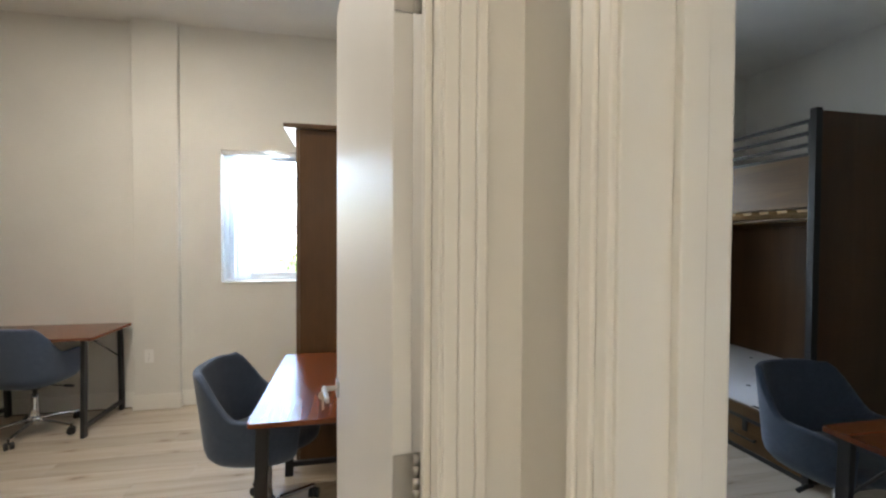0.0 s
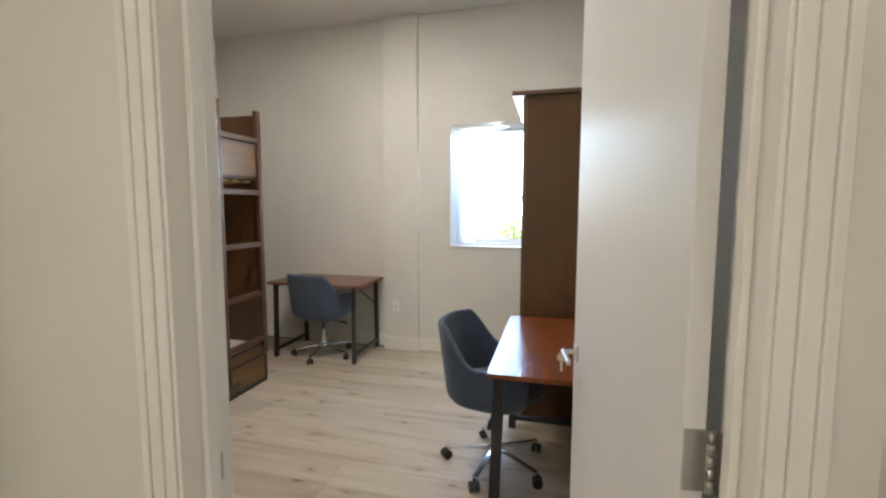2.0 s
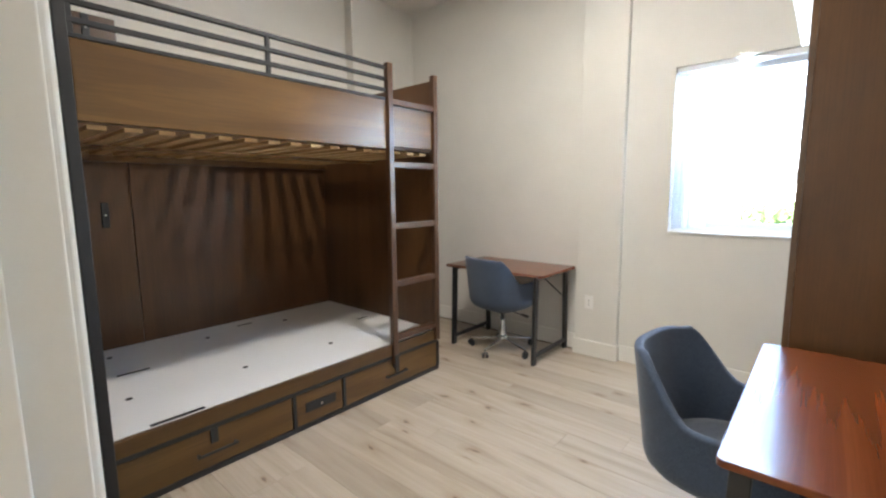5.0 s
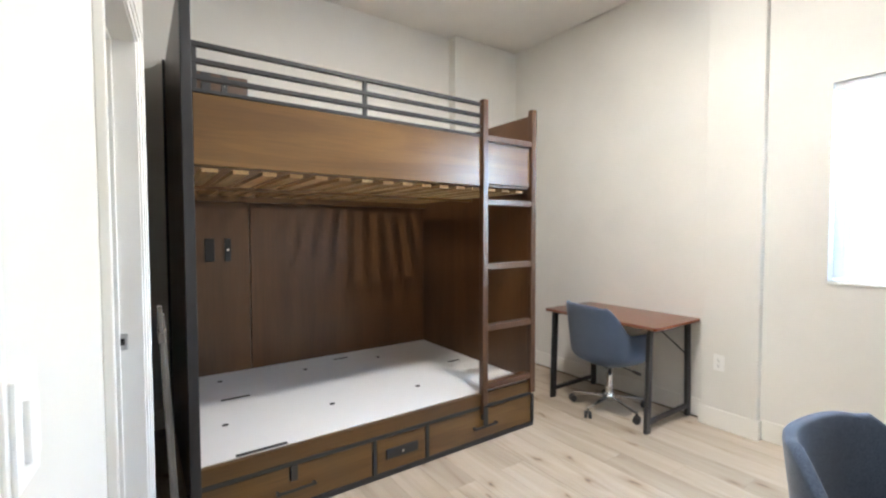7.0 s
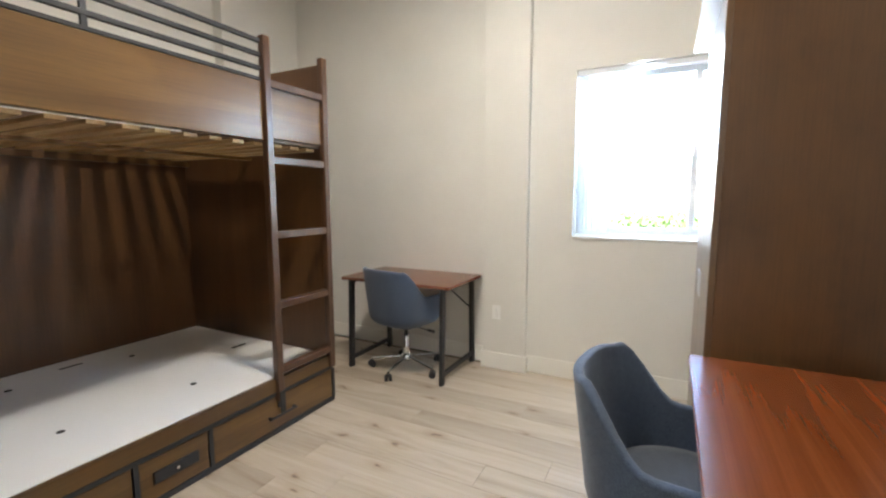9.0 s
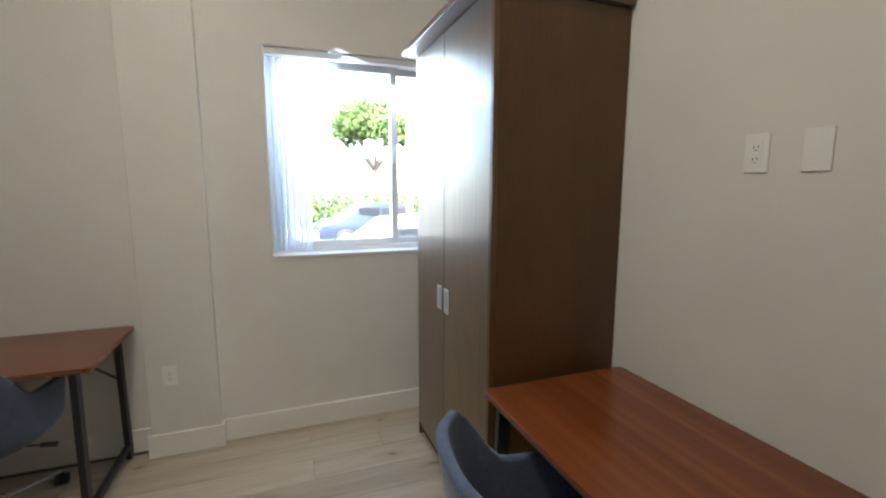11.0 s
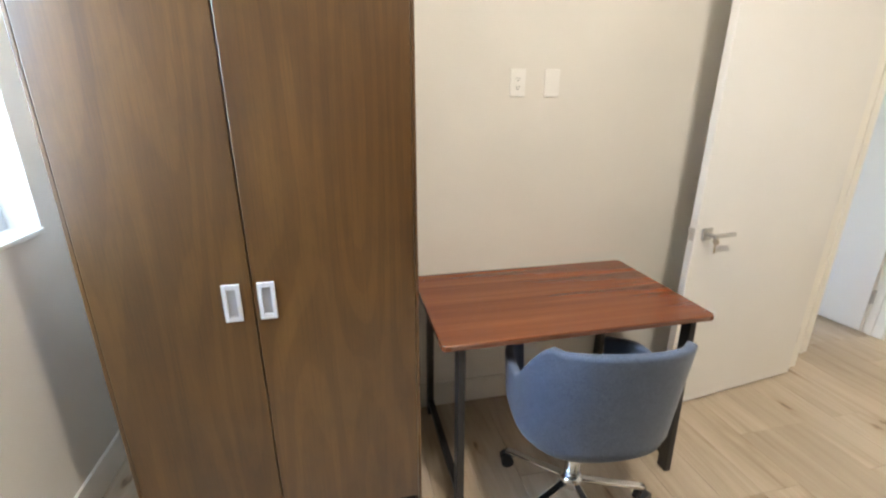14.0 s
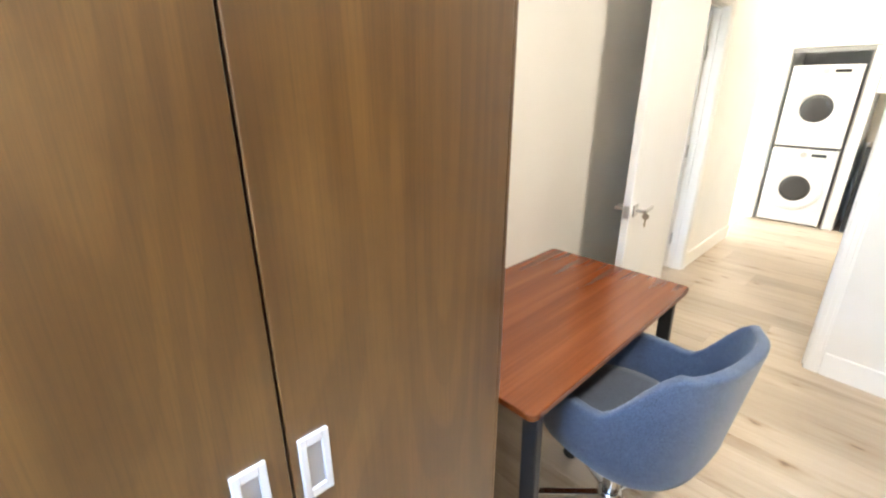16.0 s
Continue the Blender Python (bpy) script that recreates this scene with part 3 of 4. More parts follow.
    p("centre_beam", BEDWOOD_Y, ((D * 0.46, 0.031, 1.650), (D * 0.46 + 0.03, L - 0.031, 1.671)))
    for k in range(16):
        y = 0.062 + k * 0.1285
        part("slat", boxes(((0.03, y, 1.672), (D - 0.058, y + 0.068, 1.690)), bevel=0.002), SLATWOOD, root, "bare pine bed slat")
    # guard rail of the upper bunk
    for z in (2.222, 2.15, 2.08):
        p("guard_tube", BLACK, ((0.0, 0.03, z - 0.011), (0.022, 1.66, z + 0.011)), bevel=0.002)
    p("guard_upright", BLACK, ((0.002, 0.835, 2.03), (0.020, 0.857, 2.233)), bevel=0.002)
    p("guard_upright", BLACK, ((0.002, 0.031, 2.03), (0.020, 0.050, 2.233)), bevel=0.002)
    # ladder
    for y in (1.652, L - 0.055):
        p("stile", LADDERWOOD, ((-0.022, y, 0.20 if y < 2 else 0.254), (0.020, y + 0.045, 2.252)), bevel=0.005, label="brown wooden ladder stile")
    p("stile_foot", BLACK, ((-0.03, 1.656, 0.13), (-0.0225, 1.692, 0.26)), bevel=0.002)
    for z in (2.012, 1.60, 1.18, 0.772, 0.382):
        p("rung", LADDERWOOD, ((-0.018, 1.697, z - 0.024), (0.030, L - 0.055, z + 0.016)), bevel=0.003)
    return root


bed = bunk_bed(Matrix(((-1, 0, 0, -2.11), (0, 1, 0, 2.015), (0, 0, 1, 0), (0, 0, 0, 1))), "dark brown wooden bunk bed without mattresses, ladder at its end")


# ---- desks ----
def desk(m, length, width, along, label):
    """Local x along the desk, y across from its front, z up."""
    root = thing("desk", m, label, "desk", "small writing desks")
    bm = bmesh.new()
    add_box(bm, (0, 0, 0.728), (length, width, 0.750))
    up = [e for e in bm.edges if abs(e.verts[0].co.z - e.verts[1].co.z) > 0.01]
    bmesh.ops.bevel(bm, geom=up, offset=0.022, segments=5, affect="EDGES", profile=0.5)
    bmesh.ops.bevel(bm, geom=[e for e in bm.edges if abs(e.verts[0].co.z - e.verts[1].co.z) < 0.001 and len(e.link_faces) == 2 and e.calc_face_angle(0) > 0.5], offset=0.002, segments=1, affect="EDGES")
    top = part("tabletop", bm, DESKWOOD_X, root, "reddish brown laminate top")
    for y in (-0.0012, width - 0.0005):
        part("edge_band", boxes(((0.03, y, 0.731), (length - 0.03, y + 0.0017, 0.745))), EDGEBAND, top)
    for x in (0.075, length - 0.075):
        for y0, y1 in ((0.05, 0.03), (width - 0.05, width - 0.03)):
            part("leg", add_bar(bmesh.new(), (x, y1, 0.0), (x, y0, 0.728), 0.028, 0.05, 0.003), BLACK, root, "black square steel leg")
        part("floor_rail", boxes(((x - 0.014, 0.055, 0.06), (x + 0.014, width - 0.055, 0.09)), bevel=0.002), BLACK, root)
        part("top_rail", boxes(((x - 0.014, 0.075, 0.70), (x + 0.014, width - 0.075, 0.728)), bevel=0.002), BLACK, root)
        way = 1 if x < length / 2 else -1
        part("brace", add_tube(bmesh.new(), (x, width - 0.04, 0.46), (x + way * 0.26, width - 0.16, 0.727), 0.006, sides=10), BLACK, root)
        for y in (0.055, width - 0.055):
            part("bolt", add_tube(bmesh.new(), (x - way * 0.014, y, 0.712), (x - way * 0.018, y, 0.712), 0.006, sides=10), CHROME, root)
    return root


desk(pose(-0.022, 3.932, 0, 0, 0, -90), 1.084, 0.645, 1, "reddish brown desk with black steel frame, beside wardrobe")
desk(pose(-2.476, 4.676, 0), 0.988, 0.614, 0, "reddish brown desk with black steel frame in the corner")


# ---- chairs ----
def smooth_step(a, b, x):
    t = min(1, max(0, (x - a) / (b - a)))
    return t * t * (3 - 2 * t)


def chair_shell():
    """A bucket shell: wide low arms sweeping up to a higher back; the sitter faces +y."""
    bm = bmesh.new()
    cols, rows = 44, 14
    grid = []
    for i in range(cols + 1):
        u = (i / cols * 2 - 1) * 142
        a = radians(abs(u))
        top = 0.85 - 0.21 * smooth_step(42, 82, abs(u)) - 0.03 * smooth_step(110, 142, abs(u)) - 0.012 * (abs(u) / 42) ** 4 * (abs(u) < 42)
        col = []
        for j in range(rows + 1):
            v = j / rows
            bowl = min(1, v / 0.30)
            r = 0.50 + 0.50 * math.sin(bowl * math.pi / 2) ** 0.8
            z = 0.385 + (0.10 * (1 - math.cos(bowl * math.pi / 2)) if v < 0.30 else 0.10 + (v - 0.30) / 0.70 * (top - 0.485))
            k = max(0.0, (z - 0.485) / 0.40)
            hx, hy = 0.272 + 0.020 * k, 0.262 + 0.055 * k
            n = 2.7
            c, s = math.sin(radians(u)), -math.cos(radians(u))
            q = (abs(c) ** n + abs(s) ** n) ** (-1 / n)
            col.append(bm.verts.new((r * hx * c * q, r * hy * s * q - 0.01, z)))
        grid.append(col)
    for i in range(cols):
        for j in range(rows):
            bm.faces.new((grid[i][j], grid[i + 1][j], grid[i + 1][j + 1], grid[i][j + 1]))
    bm.faces.new([c[0] for c in grid])
    return bm


def office_chair(m, label, spin=0):
    root = thing("office_chair", m, label, "office chair", "blue upholstered office chairs")
    shell = part("shell", chair_shell(), FABRIC, root, "blue-grey woven fabric bucket shell", True)
    solid = shell.modifiers.new("thick", "SOLIDIFY")
    solid.thickness, solid.offset = 0.034, -1
    round_edge = shell.modifiers.new("round", "BEVEL")
    round_edge.width, round_edge.segments, round_edge.limit_method, round_edge.angle_limit = 0.013, 3, "ANGLE", radians(50)
    prof = [(0.02, 0.435), (0.20, 0.438), (0.232, 0.455), (0.238, 0.478), (0.222, 0.497), (0.17, 0.506), (0.02, 0.508)]
    bm = lathe(prof, 40)
    for v in bm.verts:
        v.co.y = v.co.y * 1.06 + 0.02
        v.co.x *= 1.0
    part("seat_cushion", bm, SEATFAB, root, "dark grey seat cushion", True)
    part("seat_plate", boxes(((-0.10, -0.10, 0.355), (0.10, 0.10, 0.384)), bevel=0.006), PLASTIC_BLACK, root)
    bm = add_tube(bmesh.new(), (0.05, 0.0, 0.372), (0.24, 0.03, 0.352), 0.005, sides=8)
    add_tube(bm, (0.21, 0.025, 0.356), (0.27, 0.036, 0.349), 0.011, sides=12)
    part("height_lever", bm, PLASTIC_BLACK, root)
    part("gas_lift", lathe([(0.030, 0.09), (0.030, 0.20), (0.026, 0.21), (0.026, 0.30), (0.016, 0.305), (0.016, 0.356)], 24), CHROME, root, "chrome gas lift", True)
    part("hub", lathe([(0.03, 0.07), (0.045, 0.085), (0.045, 0.115), (0.034, 0.13)], 24), CHROME, root, "", True)
    for k in range(5):
        a = radians(spin + 72 * k)
        c, s = math.cos(a), math.sin(a)
        spoke = part("spoke", add_bar(bmesh.new(), (0.035 * c, 0.035 * s, 0.102), (0.292 * c, 0.292 * s, 0.070), 0.030, 0.016, 0.005), CHROME, root, "chrome base spoke")
        bm = add_tube(bmesh.new(), (0.29 * c, 0.29 * s, 0.045), (0.29 * c, 0.29 * s, 0.076), 0.007, sides=10)
        add_box(bm, (-0.014, -0.004, 0.040), (0.022, 0.004, 0.056), 0.002, pose(0.29 * c, 0.29 * s, 0, 0, 0, spin + 72 * k + 40))
        caster = part("caster", bm, PLASTIC_BLACK, spoke, "black twin-wheel caster")
        b = radians(spin + 72 * k + 130)
        for side in (-1, 1):
            e = Vector((0.29 * c, 0.29 * s, 0.027)) + Vector((math.cos(b), math.sin(b), 0)) * side * 0.016
            f = Vector((math.cos(b), math.sin(b), 0)) * 0.010
            add = add_tube(bmesh.new(), e - f, e + f, 0.027, sides=20)
            w = part("wheel", add, PLASTIC_BLACK, spoke)
    return root


office_chair(pose(-0.045, 3.41, 0, 0, 0, -98), "blue-grey fabric office chair on chrome base, pushed under a desk", 65)
office_chair(pose(-1.975, 4.875, 0, 0, 0, -12), "blue-grey fabric office chair on chrome base, under the corner desk", 69)


# ---- wardrobe ----
def wardrobe(m, width, depth, height, label):
    """Local x across the front, y back, z up."""
    root = thing("wardrobe", m, label, "wardrobe")
    part("plinth", boxes(((0.02, 0.03, 0.0), (width - 0.02, depth - 0.01, 0.07)), bevel=0.002), DARKHOLE, root)
    for x in (0.0, width - 0.02):
        part("side_panel", boxes(((x, 0.024, 0.0 if x == 0 else 0.0), (x + 0.02, depth, height - 0.03)), bevel=0.0015), WARDSIDE, root, "brown veneer side panel")
    part("back_panel", boxes(((0.02, depth - 0.012, 0.07), (width - 0.02, depth - 0.004, height - 0.03))), WARDSIDE, root)
    part("bottom_panel", boxes(((0.021, 0.026, 0.071), (width - 0.021, depth - 0.013, 0.089)), bevel=0.001), WARDSIDE, root)
    part("crown", boxes(((-0.022, -0.075, height - 0.03), (width + 0.022, depth, height)), bevel=0.005), WARDWOOD, root, "overhanging brown top board")
    half = 0.440
    for x0, x1, hx in ((0.012, half - 0.002, half - 0.059), (half + 0.002, width - 0.012, half + 0.040)):
        d = part("door", boxes(((x0, 0.0, 0.075), (x1, 0.022, height - 0.034)), bevel=0.0025), WARDWOOD, root, "brown stained veneer wardrobe door")
        z = 0.952
        h = part("handle", boxes(((hx - 0.025, -0.007, z - 0.06), (hx - 0.013, 0.001, z + 0.06)), ((hx + 0.013, -0.007, z - 0.06), (hx + 0.025, 0.001, z + 0.06)),
                 ((hx - 0.013, -0.007, z - 0.06), (hx + 0.013, 0.001, z - 0.043)), ((hx - 0.013, -0.007, z + 0.043), (hx + 0.013, 0.001, z + 0.06)), bevel=0.0015), HANDLE_WHITE, d, "white recessed pull")
        part("recess", boxes(((hx - 0.0135, -0.0015, z - 0.044), (hx + 0.0135, 0.0005, z + 0.044))), HANDLE_IN, h)
    for x in (0.0, width - 0.0105):
        part("edge_strip", boxes(((x, 0.001, 0.0), (x + 0.0105, 0.0235, height - 0.034)), bevel=0.0015), WARDWOOD, root)
    return root


wardrobe(pose(0.034, 4.945, 0, 0, 0, -90), 0.945, 0.608, 2.24, "tall brown wooden two-door wardrobe beside the window")


# ---- plates on the walls ----
def wall_plate(m, kind):
    """Local x across, y out of the wall towards -y, z up."""
    label = {"outlet": "white duplex outlet plate on the wall", "blank": "white blank plate on the wall", "switch": "white rocker switch plate on the wall"}[kind]
    root = thing("wall_plate" if kind == "blank" else "light_switch" if kind == "switch" else "power_outlet", m, label, "switch" if kind == "switch" else "outlet")
    part("plate", boxes(((-0.036, -0.006, -0.058), (0.036, 0, 0.058)), bevel=0.0025), PLASTIC_WHITE, root)
    if kind == "outlet":
        part("insert", boxes(((-0.0165, -0.0085, -0.034), (0.0165, -0.005, 0.034)), bevel=0.001), PLASTIC_WHITE, root)
        for z in (-0.018, 0.018):
            part("slot", boxes(((-0.0075, -0.0092, z - 0.004), (-0.0055, -0.0083, z + 0.005)), ((0.0055, -0.0092, z - 0.004), (0.0075, -0.0083, z + 0.005)), ((-0.002, -0.0092, z - 0.011), (0.002, -0.0083, z - 0.007))), DARKHOLE, root)
    if kind == "switch":
        part("rocker", boxes(((-0.0165, -0.012, -0.033), (0.0165, -0.005, 0.033)), bevel=0.002), PLASTIC_WHITE, root)
    return root


wall_plate(pose(XE, 3.451, 1.605, 0, 0, -90), "outlet")
wall_plate(pose(XE, 3.29, 1.605, 0, 0, -90), "blank")
wall_plate(pose(-1.325, 5.209, 0.469), "outlet")
wall_plate(SKEW @ pose(-0.53, YS, 1.20, 0, 0, 180), "switch")


# ---- lamps ----
def downlight(m, label):
    root = thing("ceiling_light", m, label, "ceiling light", "round ceiling lights")
    part("ring", lathe([(0.075, 0.0), (0.098, 0.0), (0.095, -0.012), (0.078, -0.014)], 40), ENAMEL, root, "", True)
    part("diffuser", lathe([(0.074, 0.0), (0.074, -0.006), (0.02, -0.008)], 40), LAMPGLOW, root, "", True)


downlight(pose(-1.15, 3.48, CEIL), "round flush ceiling light in the bedroom")
# fixture added for the hall's fill lamp, never in view
downlight(pose(0.1, -0.55, CEIL), "round flush ceiling light added in the hall, unseen")

# ---- spare slats leaning behind the bed end ----
for k, (dx, lean) in enumerate(((0.0, 0.03), (0.055, 0.05), (0.11, 0.02), (0.16, 0.045))):
    s = thing("spare_slat", pose(-1.93 - dx, 1.935 + 0.012 * (k % 2), 0, 2 + 8 * lean, 0, 0), "weathered grey wooden slat leaning in the gap beside the bed", "bed slat", "spare bed slats")
    part("board", boxes(((0, 0, 0.0), (0.045, 0.016, 1.12 - 0.04 * k)), bevel=0.003), OLDWOOD, s)
    part("strap", boxes(((-0.004, -0.004, 0.98), (0.049, 0.020, 1.02)), bevel=0.003), OLDWOOD, s)


# ---- laundry and kitchen at the end of the hall ----
def washer(m, name, label, dryer):
    """Local x across the front, y back, z up; 0.69 wide, 0.98 high."""
    root = thing(name, m, label, "dryer" if dryer else "washing machine")
    W, Hh = 0.595, 0.86
    part("body", boxes(((0, 0, 0.012), (W, 0.66, Hh)), bevel=0.012), ENAMEL, root)
    panel = part("control_panel", boxes(((0.004, -0.014, Hh - 0.115), (W - 0.004, 0.001, Hh - 0.008)), bevel=0.006), ENAMEL, root)
    part("dial", add_tube(bmesh.new(), (W / 2, -0.036, Hh - 0.06), (W / 2, -0.012, Hh - 0.06), 0.030, sides=24), NICKEL, panel)
    part("display", boxes(((W * 0.62, -0.0165, Hh - 0.078), (W * 0.84, -0.0135, Hh - 0.046))), STEELGLASS, panel)
    cz = 0.42
    part("door_ring", lathe([(0.18, 0.0), (0.245, 0.0), (0.252, 0.02), (0.235, 0.038), (0.165, 0.046), (0.145, 0.03)], 48, (W / 2, 0.001, cz), "Y"), ENAMEL, root, "white round door ring", True)
    part("door_glass", lathe([(0.144, 0.0), (0.144, 0.034), (0.10, 0.041), (0.02, 0.043)], 48, (W / 2, 0.0, cz), "Y"), PORTHOLE, root, "dark glass porthole", True)
    part("base_gap", boxes(((0.02, 0.01, 0.0), (W - 0.02, 0.64, 0.012))), DARKHOLE, root)
    return root


LX0, LX1 = -0.025, 0.625
washer(pose(LX0 + 0.03, HS + 0.01, 0) @ Matrix.Rotation(math.pi, 4, "Z") @ Matrix.Translation((-0.595, 0, 0)), "washing_machine", "white front-loading washing machine under the dryer", False)
washer(pose(LX0 + 0.03, HS + 0.01, 0.872) @ Matrix.Rotation(math.pi, 4, "Z") @ Matrix.Translation((-0.595, 0, 0)), "dryer", "white front-loading dryer stacked on the washing machine", True)
niche = thing("laundry_surround", Matrix.Identity(4), "white framed laundry niche round the stacked machines", "cabinet")
part("side", boxes(((LX0 - 0.10, HS - 0.729, 0), (LX0 - 0.012, HS + 0.02, 1.90)), bevel=0.002), CABPAINT, niche)
part("side", boxes(((LX1 + 0.012, HS - 0.729, 0), (LX1 + 0.055, HS + 0.02, 1.90)), bevel=0.002), CABPAINT, niche)
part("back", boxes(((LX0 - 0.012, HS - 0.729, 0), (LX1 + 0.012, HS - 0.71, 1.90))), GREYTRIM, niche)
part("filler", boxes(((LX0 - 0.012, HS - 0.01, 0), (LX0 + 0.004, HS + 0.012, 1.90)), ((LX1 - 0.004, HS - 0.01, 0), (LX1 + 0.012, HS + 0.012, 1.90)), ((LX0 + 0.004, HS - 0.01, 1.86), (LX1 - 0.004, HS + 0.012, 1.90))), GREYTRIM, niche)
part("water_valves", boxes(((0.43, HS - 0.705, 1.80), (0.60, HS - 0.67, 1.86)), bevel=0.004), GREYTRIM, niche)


def shaker_cabinet(x0, x1, z0, z1, y=HS + 0.02, deep=0.6, doors=2, label="white shaker wall cabinet above the laundry"):
    root = thing("wall_cabinet", Matrix.Identity(4), label, "cabinet", "white shaker cabinets")
    part("body", boxes(((x0, y - deep, z0), (x1, y - 0.022, z1)), bevel=0.002), CABPAINT, root)
    w = (x1 - x0) / doors
    for k in range(doors):
        a, b = x0 + k * w + 0.002, x0 + (k + 1) * w - 0.002
        d = part("door", boxes(((a + 0.05, y - 0.020, z0 + 0.055), (b - 0.05, y - 0.010, z1 - 0.055))), CABPAINT, root)
        part("door_frame", boxes(((a, y - 0.021, z0 + 0.003), (a + 0.055, y, z1 - 0.003)), ((b - 0.055, y - 0.021, z0 + 0.003), (b, y, z1 - 0.003)), ((a + 0.055, y - 0.021, z0 + 0.003), (b - 0.055, y, z0 + 0.058)), ((a + 0.055, y - 0.021, z1 - 0.058), (b - 0.055, y, z1 - 0.003)), bevel=0.002), CABPAINT, d)
        kx = b - 0.028 if k == 0 else a + 0.028
        part("knob", add_tube(bmesh.new(), (kx, y, z0 + 0.06), (kx, y + 0.025, z0 + 0.06), 0.012), NICKEL, d)


shaker_cabinet(LX0 - 0.10, LX1 + 0.055, 1.905, 2.28)
shaker_cabinet(LX0 - 0.10, LX1 + 0.055, 2.285, 3.05)
shaker_cabinet(HW + 0.01, LX0 - 0.105, 1.45, 2.62, deep=0.36, label="white shaker wall cabinet over the range")
oven = thing("oven_range", pose(-0.925, HS - 0.62, 0), "black oven range beside the laundry niche", "oven")
part("body", boxes(((0, 0, 0.0), (0.74, 0.62, 0.91)), bevel=0.006), PLASTIC_BLACK, oven)
part("oven_door", boxes(((0.02, 0.621, 0.18), (0.72, 0.645, 0.74)), bevel=0.006), STEELGLASS, oven)
part("oven_handle", add_tube(bmesh.new(), (0.06, 0.68, 0.70), (0.68, 0.68, 0.70), 0.011), CHROME, oven)
part("cooktop", boxes(((0.0, 0.0, 0.911), (0.74, 0.60, 0.925)), bevel=0.003), STEELGLASS, oven)
structure("backsplash", boxes(((HW, HS - 0.64, 0.92), (LX0 - 0.105, HS - 0.625, 1.45))), TILE, "beige tiled splashback", "wall")
structure("partition_kitchen", boxes(((HW, HS - 0.729, 0), (LX0 - 0.105, HS - 0.645, CEIL))), WALL, "plain wall behind the range")

# ---- second bedroom, seen past its door ----
bunk_bed(pose(3.10, 3.11, 0), "dark brown wooden bunk bed without mattresses in the second bedroom", post_top=2.29)
desk(pose(2.245, 1.79, 0), 1.05, 0.61, 0, "reddish brown desk in the second bedroom")
office_chair(pose(2.67, 2.63, 0, 0, 0, 178), "blue-grey fabric office chair at the desk of the second bedroom", 10)


# ---- street outside ----
def noisy(name, a, b, scale, rough=0.9):
    m = material(name, a, rough)
    n = node(m, "ShaderNodeTexNoise", Scale=scale, Detail=6.0)
    wire(m, coords(m), n.inputs["Vector"])
    wire(m, ramp(m, n.outputs[0], [(0.35, a), (0.65, b)]), m.node_tree.nodes["Principled BSDF"].inputs["Base Color"])
    return m


ASPHALT = noisy("asphalt", (0.045, 0.045, 0.047), (0.065, 0.064, 0.062), 30)
CONCRETE = noisy("concrete", (0.30, 0.29, 0.27), (0.38, 0.37, 0.35), 8)
STUCCO = noisy("pale_stucco", (0.50, 0.48, 0.44), (0.58, 0.56, 0.52), 12)
ROOFING = noisy("grey_shingle", (0.16, 0.17, 0.18), (0.24, 0.25, 0.26), 20)
LEAF = noisy("leaf_green", (0.045, 0.09, 0.02), (0.10, 0.15, 0.04), 6)
BARK = noisy("bark", (0.12, 0.09, 0.06), (0.18, 0.14, 0.10), 14)
CARGREY = material("silver_car_paint", (0.30, 0.32, 0.34), 0.25, 0.6)
CARDARK = material("dark_blue_car_paint", (0.03, 0.04, 0.06), 0.22, 0.3)
CARWHITE = material("white_car_paint", (0.62, 0.63, 0.64), 0.25)
TYRE = material("tyre_rubber", (0.02, 0.02, 0.02), 0.85)
GZ = -0.35
structure("ground", boxes(((-600, YN + 0.2, GZ - 0.3), (600, 900, GZ - 0.12))), ASPHALT, "grey asphalt street and ground", "ground")
structure("pavement", boxes(((-60, YN + 0.21, GZ - 0.118), (60, 9.0, GZ)), bevel=0.02), CONCRETE, "pale concrete pavement with a kerb", "pavement")
structure("pavement_far", boxes(((-60, 19.0, GZ - 0.118), (60, 22.0, GZ)), bevel=0.02), CONCRETE, "pale concrete pavement across the street", "pavement")


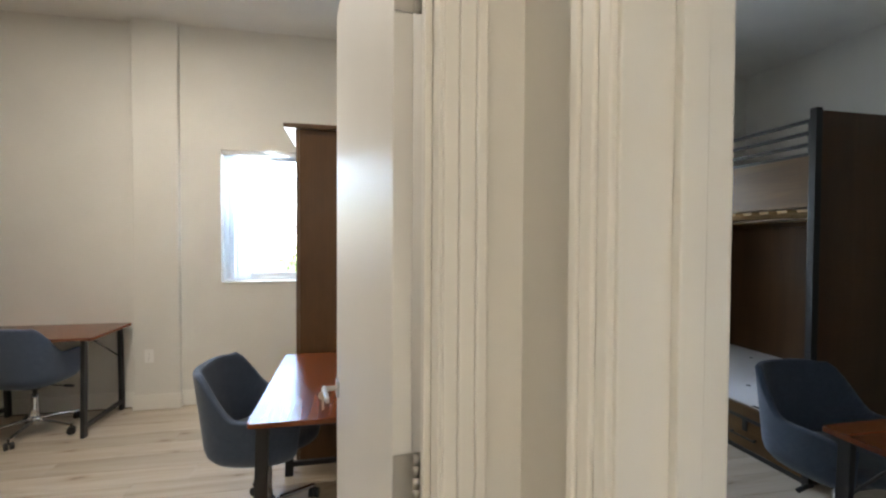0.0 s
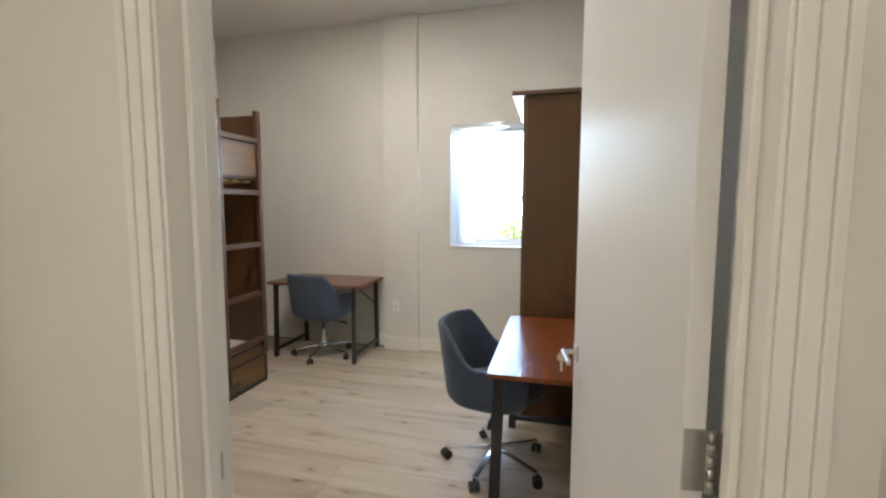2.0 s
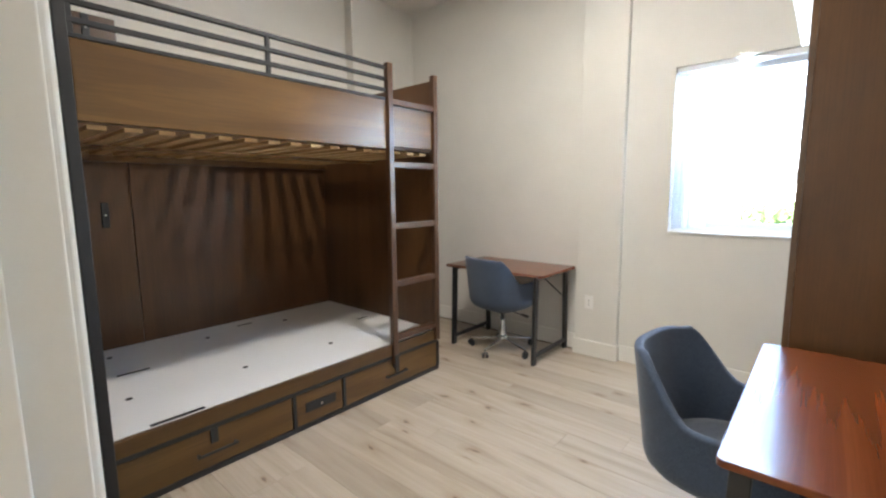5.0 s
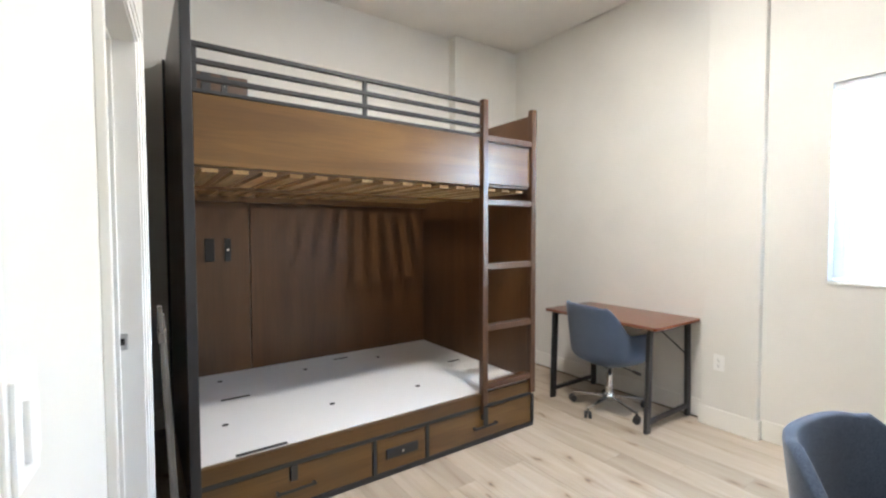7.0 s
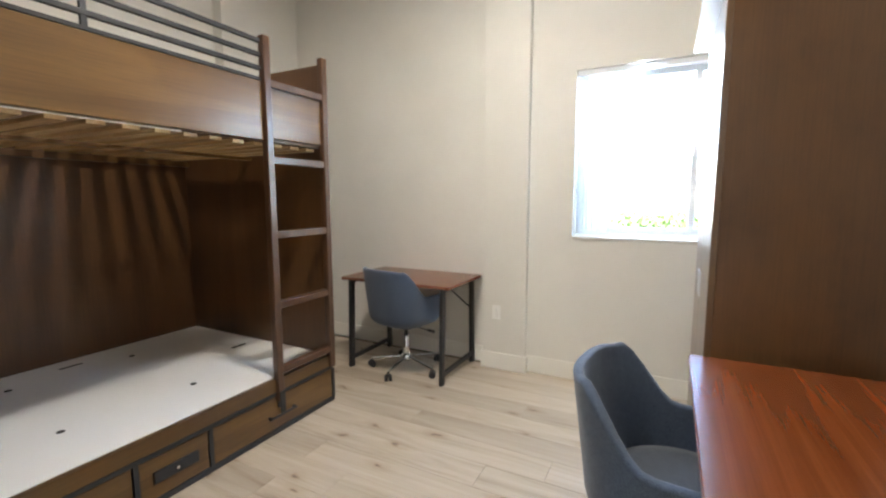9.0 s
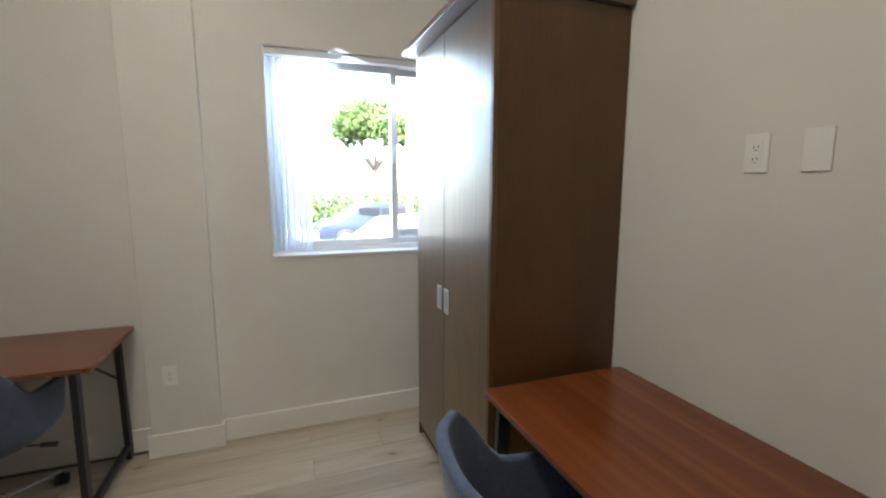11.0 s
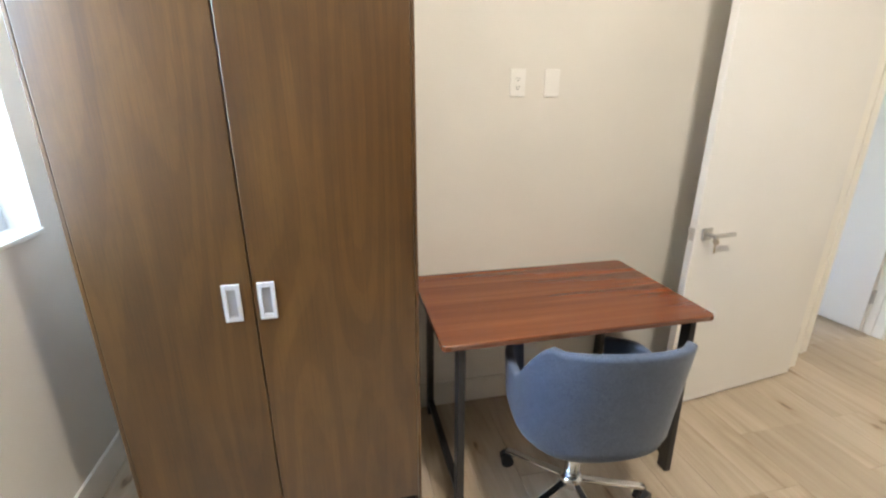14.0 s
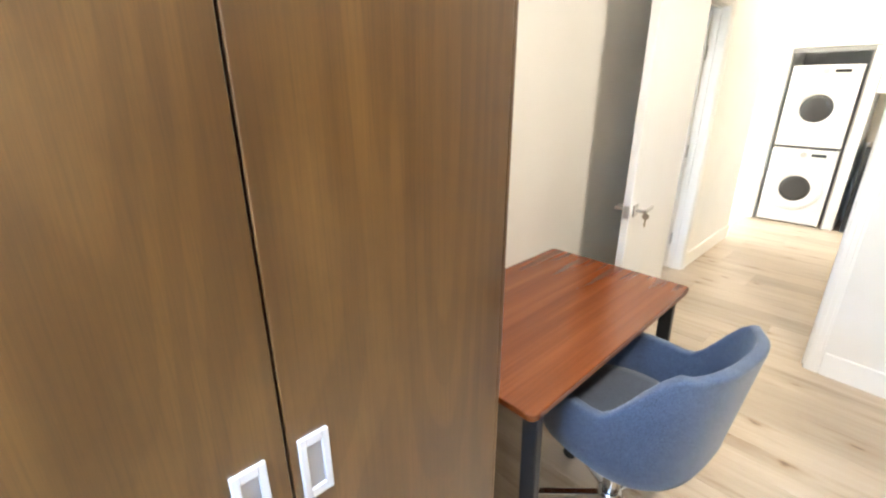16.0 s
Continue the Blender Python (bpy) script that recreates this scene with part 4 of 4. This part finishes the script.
def car(m, paintwork, label):
    """Local x is the length, y the width, z up."""
    root = thing("car", m, label, "car", "parked cars")
    outline = [(-2.2, 0.30), (-2.22, 0.62), (-2.05, 0.86), (-1.55, 0.93), (-1.0, 1.36), (-0.3, 1.46), (0.55, 1.42), (1.15, 0.98), (1.9, 0.86), (2.2, 0.66), (2.22, 0.34), (1.9, 0.24), (-1.9, 0.24)]
    bm = bmesh.new()
    near = [bm.verts.new((x, -0.86 + 0.14 * (z > 1.0), z)) for x, z in outline]
    far = [bm.verts.new((x, 0.86 - 0.14 * (z > 1.0), z)) for x, z in outline]
    n = len(outline)
    for k in range(n):
        bm.faces.new((near[k], near[(k + 1) % n], far[(k + 1) % n], far[k]))
    bm.faces.new(near)
    bm.faces.new(far)
    body = part("body", bm, paintwork, root, "", True)
    bev = body.modifiers.new("round", "BEVEL")
    bev.width, bev.segments, bev.angle_limit = 0.06, 3, radians(25)
    for y in (-0.80, 0.80):
        s = 1 if y > 0 else -1
        part("side_window", boxes(((-0.95, y - s * 0.03, 0.96), (-0.25, y + s * 0.012, 1.33)), ((-0.19, y - s * 0.03, 0.96), (0.62, y + s * 0.012, 1.31)), bevel=0.02), STEELGLASS, root)
        for x in (-1.38, 1.38):
            w = part("wheel", lathe([(0.17, -0.10), (0.31, -0.10), (0.33, -0.05), (0.33, 0.05), (0.31, 0.10), (0.17, 0.10)], 28, (x, y, 0.33), "Y"), TYRE, root, "black tyre", True)
            part("rim", lathe([(0.03, -0.108), (0.19, -0.104), (0.20, 0.104), (0.03, 0.108)], 24, (x, y, 0.33), "Y"), CHROME, w, "pale alloy rim", True)
    part("headlight", boxes(((2.10, -0.74, 0.62), (2.215, -0.46, 0.74)), bevel=0.02), PLASTIC_WHITE, root)
    part("headlight", boxes(((2.10, 0.46, 0.62), (2.215, 0.74, 0.74)), bevel=0.02), PLASTIC_WHITE, root)


ROAD = GZ - 0.12
car(pose(1.6, 10.3, ROAD, 0, 0, 180), CARGREY, "silver car parked at the near kerb")
car(pose(2.6, 17.6, ROAD), CARDARK, "dark saloon car parked across the street")
car(pose(8.6, 17.6, ROAD), CARGREY, "silver car parked across the street")

house = thing("house", pose(13.5, 27.5, GZ - 0.12), "pale stucco bungalow with a grey hipped roof", "house")
part("wall", boxes(((-5, -3.5, 0), (5, 3.5, 2.9)), bevel=0.02), STUCCO, house)
bm = bmesh.new()
base = [bm.verts.new(v) for v in ((-5.6, -4.1, 2.85), (5.6, -4.1, 2.85), (5.6, 4.1, 2.85), (-5.6, 4.1, 2.85))]
r0, r1 = bm.verts.new((-2.2, 0, 4.7)), bm.verts.new((2.2, 0, 4.7))
for f in ((base[0], base[1], r1, r0), (base[1], base[2], r1), (base[2], base[3], r0, r1), (base[3], base[0], r0), tuple(base)):
    bm.faces.new(f)
part("roof", bm, ROOFING, house)
for x in (-3.4, 0.2, 3.2):
    w = part("window", boxes(((x - 0.7, -3.56, 0.9), (x + 0.7, -3.49, 2.2)), bevel=0.01), VINYL, house)
    part("pane", boxes(((x - 0.62, -3.575, 0.98), (x + 0.62, -3.555, 2.12))), STEELGLASS, w)
house2 = thing("house", pose(-3.0, 46.0, GZ - 0.12), "pale stucco house with a low grey roof behind the hedge", "house")
part("wall", boxes(((-5, -3, 0), (5, 3, 3.2)), bevel=0.02), STUCCO, house2)
bm = bmesh.new()
base = [bm.verts.new(v) for v in ((-5.6, -3.6, 3.15), (5.6, -3.6, 3.15), (5.6, 3.6, 3.15), (-5.6, 3.6, 3.15))]
r0, r1 = bm.verts.new((-3.5, 0, 4.8)), bm.verts.new((3.5, 0, 4.8))
for f in ((base[0], base[1], r1, r0), (base[1], base[2], r1), (base[2], base[3], r0, r1), (base[3], base[0], r0), tuple(base)):
    bm.faces.new(f)
part("roof", bm, ROOFING, house2)


def leaves(centres, count, size, seed):
    """Many small leaves scattered round some centres of given radii."""
    rng = random.Random(seed)
    bm = bmesh.new()
    for k in range(count):
        c, r = centres[k % len(centres)]
        d = Vector((rng.gauss(0, 1), rng.gauss(0, 1), rng.gauss(0, 1))).normalized() * (rng.random() ** 0.4)
        at = Vector(c) + Vector((d.x * r[0], d.y * r[1], d.z * r[2]))
        m = Matrix.Translation(at) @ Euler((rng.uniform(0, 6.3), rng.uniform(0, 6.3), rng.uniform(0, 6.3))).to_matrix().to_4x4()
        s = size * rng.uniform(0.6, 1.3)
        q = [bm.verts.new(m @ Vector(v)) for v in ((-s, 0, 0), (0, -s * 0.45, 0.1 * s), (s, 0, 0), (0, s * 0.45, 0.1 * s))]
        bm.faces.new(q)
    return bm


hedge = thing("hedge", pose(0, 23.0, GZ - 0.12), "clipped green hedge across the street", "hedge")
part("foliage", leaves([((x, 0, 0.9), (1.0, 0.6, 0.85)) for x in range(-2, 9)], 5200, 0.12, 4), LEAF, hedge)
tree = thing("tree", pose(5.0, 31.0, GZ - 0.12), "leafy green tree behind the houses", "tree")
bm = add_tube(bmesh.new(), (0, 0, 0), (0.1, 0, 3.2), 0.28, 0.2, 12)
for a in range(5):
    add_tube(bm, (0.1, 0, 3.0), (1.8 * math.cos(a * 1.26), 1.8 * math.sin(a * 1.26), 5.2 + 0.4 * (a % 2)), 0.13, 0.04, 8)
part("trunk", bm, BARK, tree)
part("crown", leaves([((1.7 * math.cos(a * 1.26), 1.7 * math.sin(a * 1.26), 5.6 + 0.5 * (a % 2)), (1.5, 1.5, 1.1)) for a in range(5)] + [((0, 0, 6.6), (1.6, 1.6, 1.0))], 4200, 0.20, 9), LEAF, tree)
pole = thing("street_pole", pose(2.05, 12.2, GZ - 0.12), "pale grey street pole", "pole")
part("shaft", add_tube(bmesh.new(), (0, 0, 0), (0, 0, 6.0), 0.075, 0.06, 16), CONCRETE, pole)
part("base_flange", add_tube(bmesh.new(), (0, 0, 0), (0, 0, 0.06), 0.16, 0.15, 16), CONCRETE, pole)

# ---- floor planks ----
rng = random.Random(11)
cache = {}


def plank(x0, x1, y0, y1):
    size = (round(x1 - x0, 3), round(y1 - y0, 3))
    if size not in cache:
        cache[size] = finish(boxes(((0, 0, -0.012), (size[0] - 0.0016, size[1] - 0.0016, 0.0)), bevel=0.0008), "plank", PLANK)
    ob = new("plank", cache[size])
    ob.location = (x0, y0, 0)
    ob.parent = floor


def lay(x0, x1, y0, y1, wide=0.19):
    y = y0
    row = 0
    while y < y1 - 0.01:
        yb = min(y + wide, y1)
        x = x0 - rng.choice((0.2, 0.5, 0.8, 1.1, 1.4))
        while x < x1:
            xa, xb = max(x, x0), min(x + 1.6, x1)
            if xb - xa > 0.01:
                plank(xa, xb, y, yb)
            x += 1.6
        y = yb


lay(XW, XE, YS - 0.06, YN, 0.19)
lay(HW, HE + 0.06, HS - 0.05, YS - 0.06, 0.19)
lay(HE + 0.06, 5.5, LS, -0.5, 0.19)
lay(HE + 0.06, 4.85, -0.5, 5.28, 0.19)
lay(XW, HW, 0.62, YS - 0.06, 0.19)
lay(HW, HE + 0.06, LS, HS - 0.05, 0.19)
